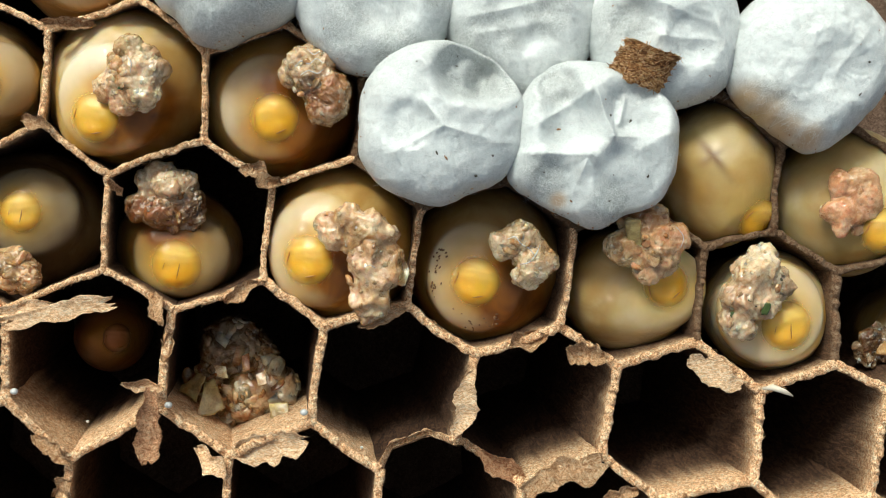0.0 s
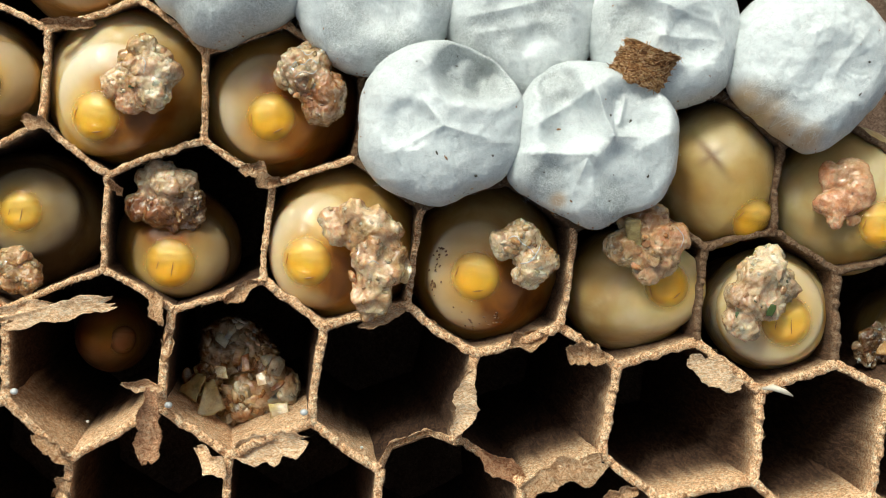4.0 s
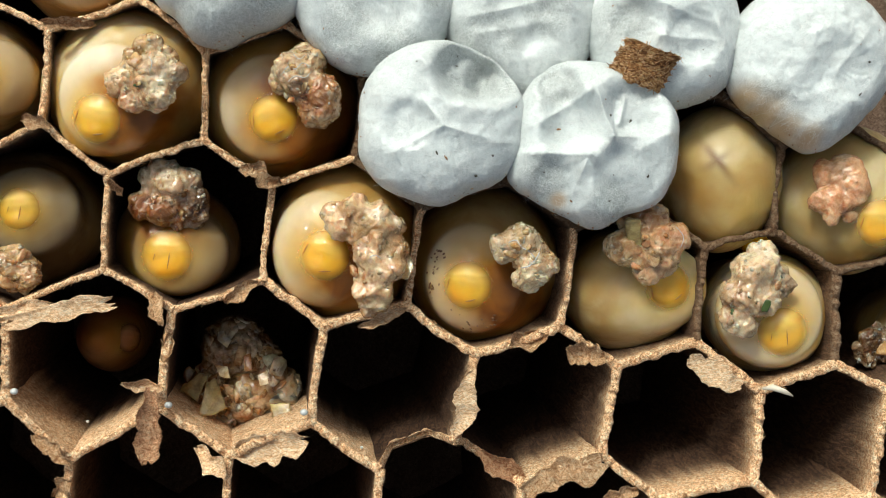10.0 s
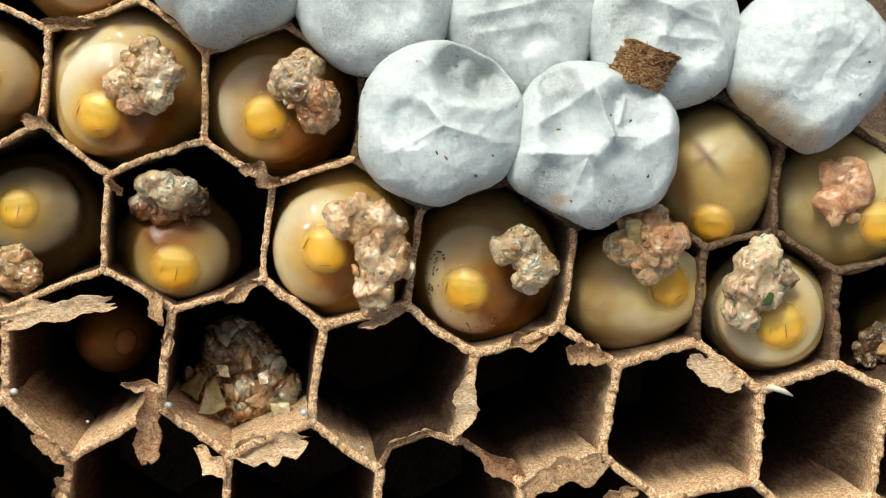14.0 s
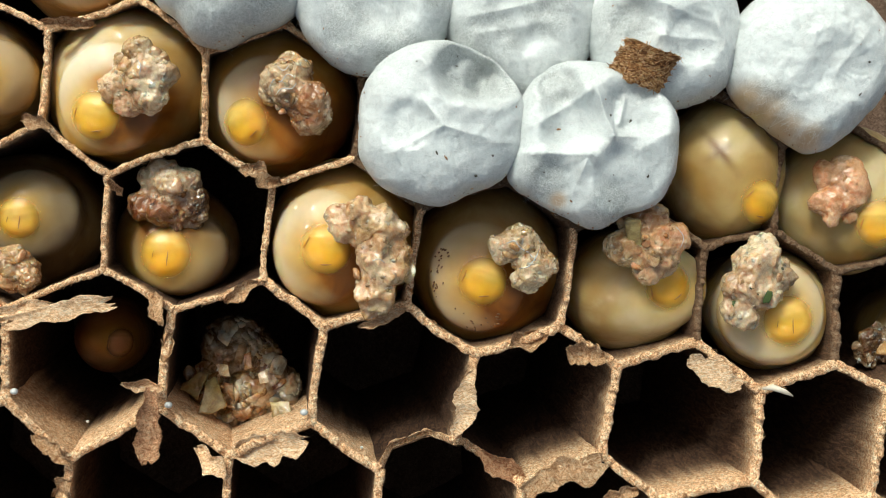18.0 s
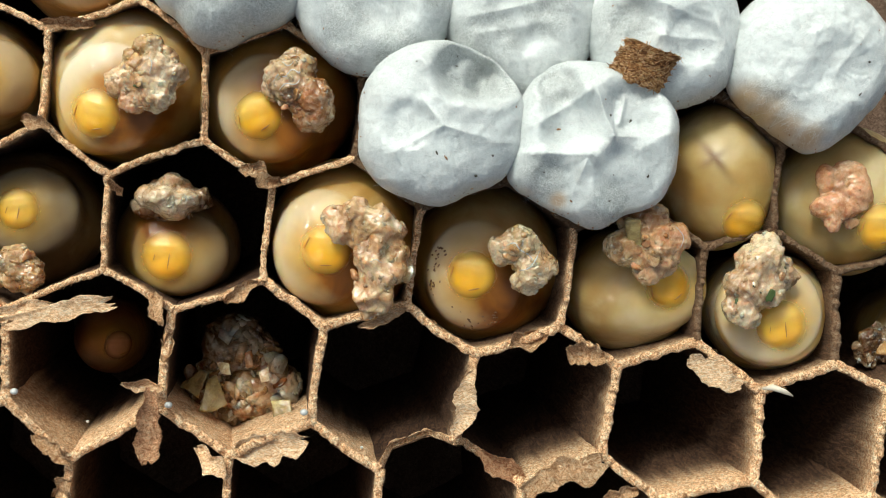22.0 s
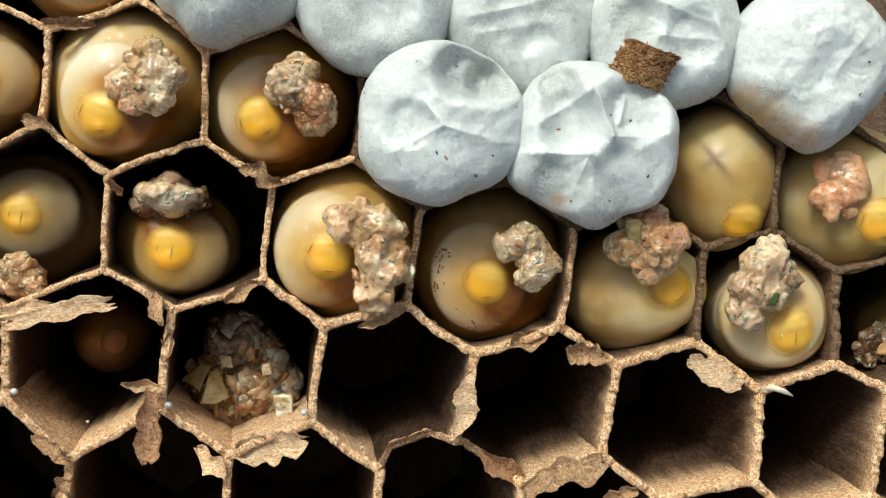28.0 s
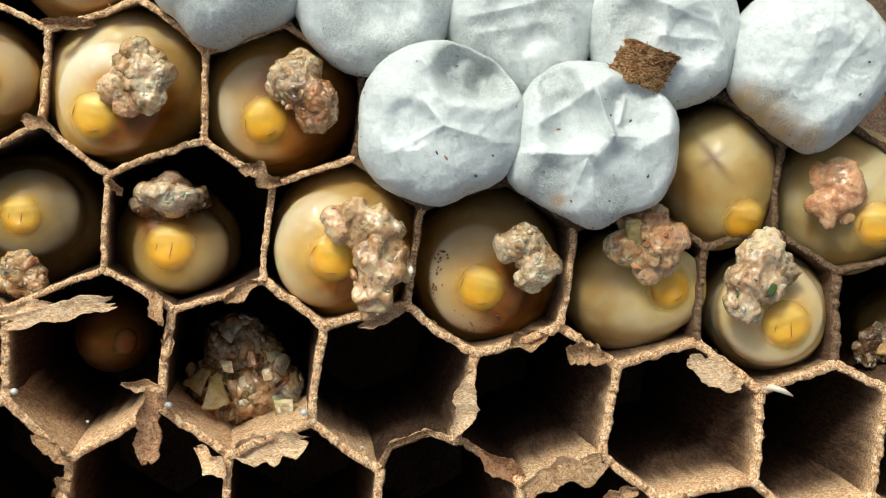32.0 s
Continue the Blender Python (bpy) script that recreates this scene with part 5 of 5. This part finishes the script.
    F[15].plate([(14, -58), (26, -62), (30, -34), (18, -32)], 0.0026, 6, MASH_BROWN, "thin brownish flake")


build_larvae()
build_food()


def slime():
    F[6].strand([(-24, -30), (-10, -34), (0, -22), (14, -14), (22, -4)], 4)
    F[6].strand([(-2, 14), (14, 10), (26, -4), (34, -20)], 4.5)
    F[5].strand([(2, 4), (12, 0), (22, 6)], 3)
    F[2].strand([(-34, -8), (-22, -18), (-8, -12), (4, -22), (16, -14)], 3.5)
    F[2].strand([(-24, 8), (-10, 0), (6, 4), (16, -4)], 3)
    F[2].strand([(-12, -40), (-2, -30), (10, -36)], 3)
    F[1].strand([(4, -30), (10, -18), (6, -2)], 3)
    F[7].strand([(40, -30), (54, -10), (48, 10)], 2.5)


slime()


def flecks(grub, count, a0, a1, r0, r1, seed):
    """Brown flecks that stick to the skin round the head."""
    rng = random.Random(seed)
    v, f = [], []
    top = grub.skin_top
    for _ in range(count):
        g, r = radians(rng.uniform(a0, a1)), size(rng.uniform(r0, r1))
        x, y = r * math.cos(g), r * math.sin(g)
        near = top[(np.hypot(top[:, 0] - x, top[:, 1] - y) < 0.00025) & (top[:, 2] > -0.002)]
        if not len(near):
            continue
        cv, cf = ball(1)
        w = rng.uniform(0.00003, 0.00007)
        cv = cv * np.array([w * rng.uniform(1, 2.4), w, w * 0.6])
        c, s = math.cos(g + 1.2), math.sin(g + 1.2)
        cv = np.stack([cv[:, 0] * c - cv[:, 1] * s + x, cv[:, 0] * s + cv[:, 1] * c + y, cv[:, 2] + near[:, 2].max()], 1)
        f += (cf + len(v)).tolist()
        v += cv.tolist()
    tagged(part("flecks", mesh("flecks", v, f, FLECK), grub.body, "brown flecks on the skin", Matrix.Translation(grub.lobe_home)), kind="stuff")


flecks(G[6], 26, 140, 205, 66, 88, 1)
flecks(G[6], 18, 230, 300, 70, 96, 2)


# ---- motion of the larvae and their food ----
SECONDS = (0, 1, 2, 3, 6, 7, 8, 9, 10, 11, 12, 13, 14, 17, 18, 19, 20, 21, 22, 23, 24, 25, 28, 29, 30, 31, 32)


def timed(xs, ys):
    return [(t, x, y) for t, x, y in zip(SECONDS, xs, ys)]


def fill(more, rows):
    return sorted(rows + list(more))


def motions():
    G[1].nod(timed((169, 166, 163, 166, 175, 170, 169, 172, 172, 168, 169, 170, 174, 166, 170, 170, 175, 173, 170, 173, 176, 167, 178, 173, 166, 161, 166),
                   (208, 207, 204, 205, 207, 207, 204, 208, 210, 209, 208, 209, 203, 201, 205, 203, 207, 205, 202, 204, 204, 207, 203, 204, 203, 208, 204)))
    F[1].sway(timed((-22, 7, -13, -2, -10, 7, -13, 9, 4, -4, 13, 15, 0, 7, -10, -4, 0, 7, 4, 16, -7, 6, 4, 6, -13, -22, -13),
                    (-2, -4, 0, -2, -2, 0, 4, 0, -3, 4, -3, -2, 0, -2, 2, 4, 0, -2, -2, -4, 2, 3, 2, 3, 2, 10, 2)))
    G[2].nod(timed((486, 488, 484, 478, 491, 492, 489, 484, 484, 473, 440, 470, 470, 450, 440, 470, 466, 467, 460, 456, 452, 480, 462, 441, 448, 448, 470),
                   (209, 205, 210, 207, 211, 204, 198, 203, 210, 214, 228, 213, 208, 219, 216, 205, 205, 205, 205, 208, 211, 200, 210, 222, 217, 220, 212)))
    F[2].sway(timed((0, -7, -10, -9, -7, -7, -12, -14, -18, -18, -36, -18, -20, -22, -38, -23, -28, -28, -32, -34, -28, -26, -27, -42, -40, -41, -24),
                    (0, 2, 4, 0, 3, 3, 6, 6, 6, 17, 25, 16, 16, 23, 21, 16, 12, 15, 15, 13, 15, 10, 22, 40, 42, 42, 16)))
    G[3].nod(timed((37, 41, 40, 38, 37, 36, 36, 35, 35, 33, 33, 33, 33, 36, 34, 36, 34, 28, 33, 35, 38, 32, 37, 39, 32, 36, 37),
                   (375, 366, 364, 375, 371, 375, 377, 371, 371, 360, 374, 380, 369, 380, 385, 381, 373, 375, 371, 378, 361, 383, 378, 378, 360, 372, 380)))
    F[3].sway(timed((0, 2, 0, 2, 2, 0, 0, 0, 0, 0, 0, 2, 2, 0, -1, 3, 2, 0, 5, 9, 9, 9, 9, 9, 9, 11, 11),
                    (0, -2, 0, 0, 0, -2, -3, -3, -3, -2, -5, -5, -3, -5, -2, -8, -8, -5, -3, 4, 7, 9, 10, 10, 9, 4, 7)))
    G[4].nod(timed((312, 309, 303, 298, 316, 304, 302, 303, 297, 296, 300, 302, 309, 292, 295, 298, 284, 291, 297, 296, 297, 293, 302, 299, 299, 296, 301),
                   (467, 467, 465, 464, 466, 450, 461, 450, 452, 448, 450, 449, 472, 444, 448, 466, 439, 441, 453, 437, 441, 443, 439, 446, 439, 437, 437)))
    F[4].sway([(0, 0, 2, 0, 0, 0), (3, -1, 2, 0, 0, 0), (6, 4, -4, 0, 0, 0), (9, 6, -2, 0, 0, 0), (13, 6, -4, 0, 0, 0), (13.5, 6, -4, 10, 0, 0), (14, 6, -10, 45, 0, 0), (14.5, 6, -4, 10, 0, 0), (17, 5, -2, 0, 0, 0), (18, 5, -2, 0, 0, 0),
               (18.5, 6, 0, 20, 0, 0), (19, 10, -2, 55, 0, 0), (20, 8, -16, 75, 0, 0), (22, 8, -12, 75, 0, 0), (24, 5, -20, 70, 0, 0), (25, 5, -14, 65, 0, 0), (28, 6, -14, 70, 0, 0), (30, 4, -14, 70, 0, 0), (32, 6, -14, 70, 0, 0)])
    G[5].nod(fill(((6.4, 569, 450), (6.8, 570, 444), (7.4, 539, 467), (7.6, 564, 447), (8.4, 553, 461), (8.8, 555, 458)), timed((548, 546, 571, 536, 574, 542, 561, 575, 574, 571, 548, 568, 575, 571, 576, 561, 532, 574, 576, 572, 562, 568, 581, 555, 576, 568, 586),
                   (460, 454, 450, 467, 450, 473, 447, 447, 452, 449, 462, 449, 443, 444, 442, 447, 480, 447, 443, 444, 456, 443, 452, 465, 450, 460, 455))))
    F[5].sway(timed((-6, 0, 3, 0, -1, 8, -4, 0, 2, 3, 5, 3, 5, 5, 7, 11, 8, 3, 3, 7, 2, -1, 5, 3, 0, 3, 2),
                    (15, 6, 3, 12, 1, 9, 4, 0, 1, 3, 6, 0, 0, 4, 6, 16, 16, 9, 7, 6, 19, 15, 7, 12, 7, 7, 7)))
    G[6].nod(fill(((6.4, 848, 497), (6.8, 838, 492), (7.4, 840, 496), (7.6, 838, 498), (8.4, 830, 505), (8.8, 838, 500)), timed((842, 846, 842, 845, 832, 852, 848, 845, 829, 836, 852, 833, 826, 832, 853, 850, 833, 842, 835, 835, 845, 838, 858, 845, 853, 862, 849),
                   (498, 493, 490, 486, 499, 495, 494, 491, 504, 493, 493, 499, 510, 508, 497, 502, 513, 496, 487, 486, 492, 482, 498, 500, 499, 497, 508))))
    F[6].sway(timed((0, 0, 3, 1, 1, 1, 1, 0, 1, -5, -3, -6, 1, -3, -1, 0, 0, 0, -1, 2, 4, 4, 6, 4, 2, 4, 6),
                    (-1, -3, -4, -3, -1, -1, -1, 0, 4, 2, 4, 8, 7, 3, 5, 3, 9, 5, 8, 5, 4, 4, 2, 4, 6, 4, 4)))
    G[7].nod([(0, 1178, 504), (6, 1180, 505), (12, 1182, 507), (20, 1181, 506), (28, 1184, 507), (32, 1182, 508)])
    G[8].nod(timed((1390, 1387, 1391, 1391, 1388, 1388, 1384, 1386, 1384, 1384, 1379, 1385, 1382, 1388, 1393, 1394, 1392, 1383, 1382, 1388, 1390, 1386, 1398, 1392, 1387, 1384, 1390),
                   (576, 574, 568, 569, 568, 566, 570, 566, 586, 572, 577, 577, 577, 585, 568, 572, 571, 575, 575, 577, 568, 572, 586, 568, 567, 566, 574)))
    F[8].sway(timed((0, 2, 3, 8, 6, 2, 0, 2, 0, 2, 4, 5, 4, 4, 2, 8, 10, 4, 6, 8, 8, 6, 12, 12, 10, 8, 8),
                    (2, 3, 0, 4, -2, -6, -4, -4, -2, -8, -10, -13, -12, -14, -14, -13, -12, -16, -16, -14, -16, -18, -12, -16, -20, -22, -24)))
    G[9].nod(fill(((17.5, 1346, 342), (18.5, 1332, 368), (19.5, 1328, 378), (21.5, 1302, 387), (22.5, 1332, 374), (23.5, 1330, 374), (24.5, 1314, 382), (25.5, 1292, 387)), timed((1333, 1326, 1310, 1316, 1334, 1323, 1305, 1341, 1335, 1322, 1314, 1304, 1266, 1343, 1338, 1333, 1326, 1314, 1312, 1339, 1325, 1316, 1310, 1316, 1315, 1314, 1312),
                   (384, 380, 384, 386, 377, 380, 383, 361, 410, 377, 383, 392, 388, 344, 357, 374, 377, 384, 385, 372, 377, 380, 386, 386, 378, 377, 383))), 0)
    walk(G[9].body, [(t, Matrix.Translation((size(x - 1262) * 0.6, -size(y - 277) * 0.6, 0))) for t, x, y in
                     timed((1258, 1262, 1255, 1254, 1260, 1264, 1262, 1270, 1270, 1262, 1260, 1255, 1240, 1267, 1278, 1278, 1274, 1268, 1262, 1272, 1272, 1270, 1262, 1262, 1262, 1258, 1258),
                           (278, 275, 281, 280, 272, 272, 281, 263, 290, 275, 280, 280, 280, 263, 264, 277, 275, 278, 283, 271, 280, 280, 286, 286, 286, 284, 284))])
    red = timed((3, 18, 1, -15, 3, -8, 1, 1, -19, -8, -15, -10, -12, -15, -19, -15, -6, -15, -15, -21, -12, -8, -19, -10, -19, -15, -26),
                (14, 16, 9, 3, -8, 7, -12, -7, -8, -6, -4, -6, -6, -6, -6, -10, 3, 3, 3, -4, 3, 6, -14, 3, 1, 1, -4))
    F[10].sway(red)
    G[10].nod([(t, 1558 + dx * 0.3, 398 + dy * 0.5) for t, dx, dy in red])
    G[11].nod([(0, 204, 598), (3, 210, 600), (6, 218, 602), (8, 212, 600), (9, 240, 575), (10, 222, 598), (13, 217, 604), (17, 212, 602), (19, 207, 608), (23, 206, 607), (25, 216, 600), (28, 202, 603), (30, 210, 602), (32, 216, 604)])
    G[12].nod([(0, -34, 152), (3, -32, 148), (6, -30, 150), (9, -38, 142), (13, -34, 140), (17, -40, 138), (19, -34, 142), (23, -40, 140), (28, -36, 144), (32, -34, 146)])
    F[15].sway(timed((0, 0, -1, 0, -1, -1, 0, 2, 2, 2, 2, 0, 2, 0, 2, 5, 3, 3, 3, 5, 5, 5, 5, 6, 3, 5, 6),
                     (0, 0, 0, 0, 1, 1, 0, 0, 0, 0, -1, 0, -1, 1, -2, -5, -4, -4, -4, -8, -8, -8, -12, -4, -4, -3, -6)))


motions()
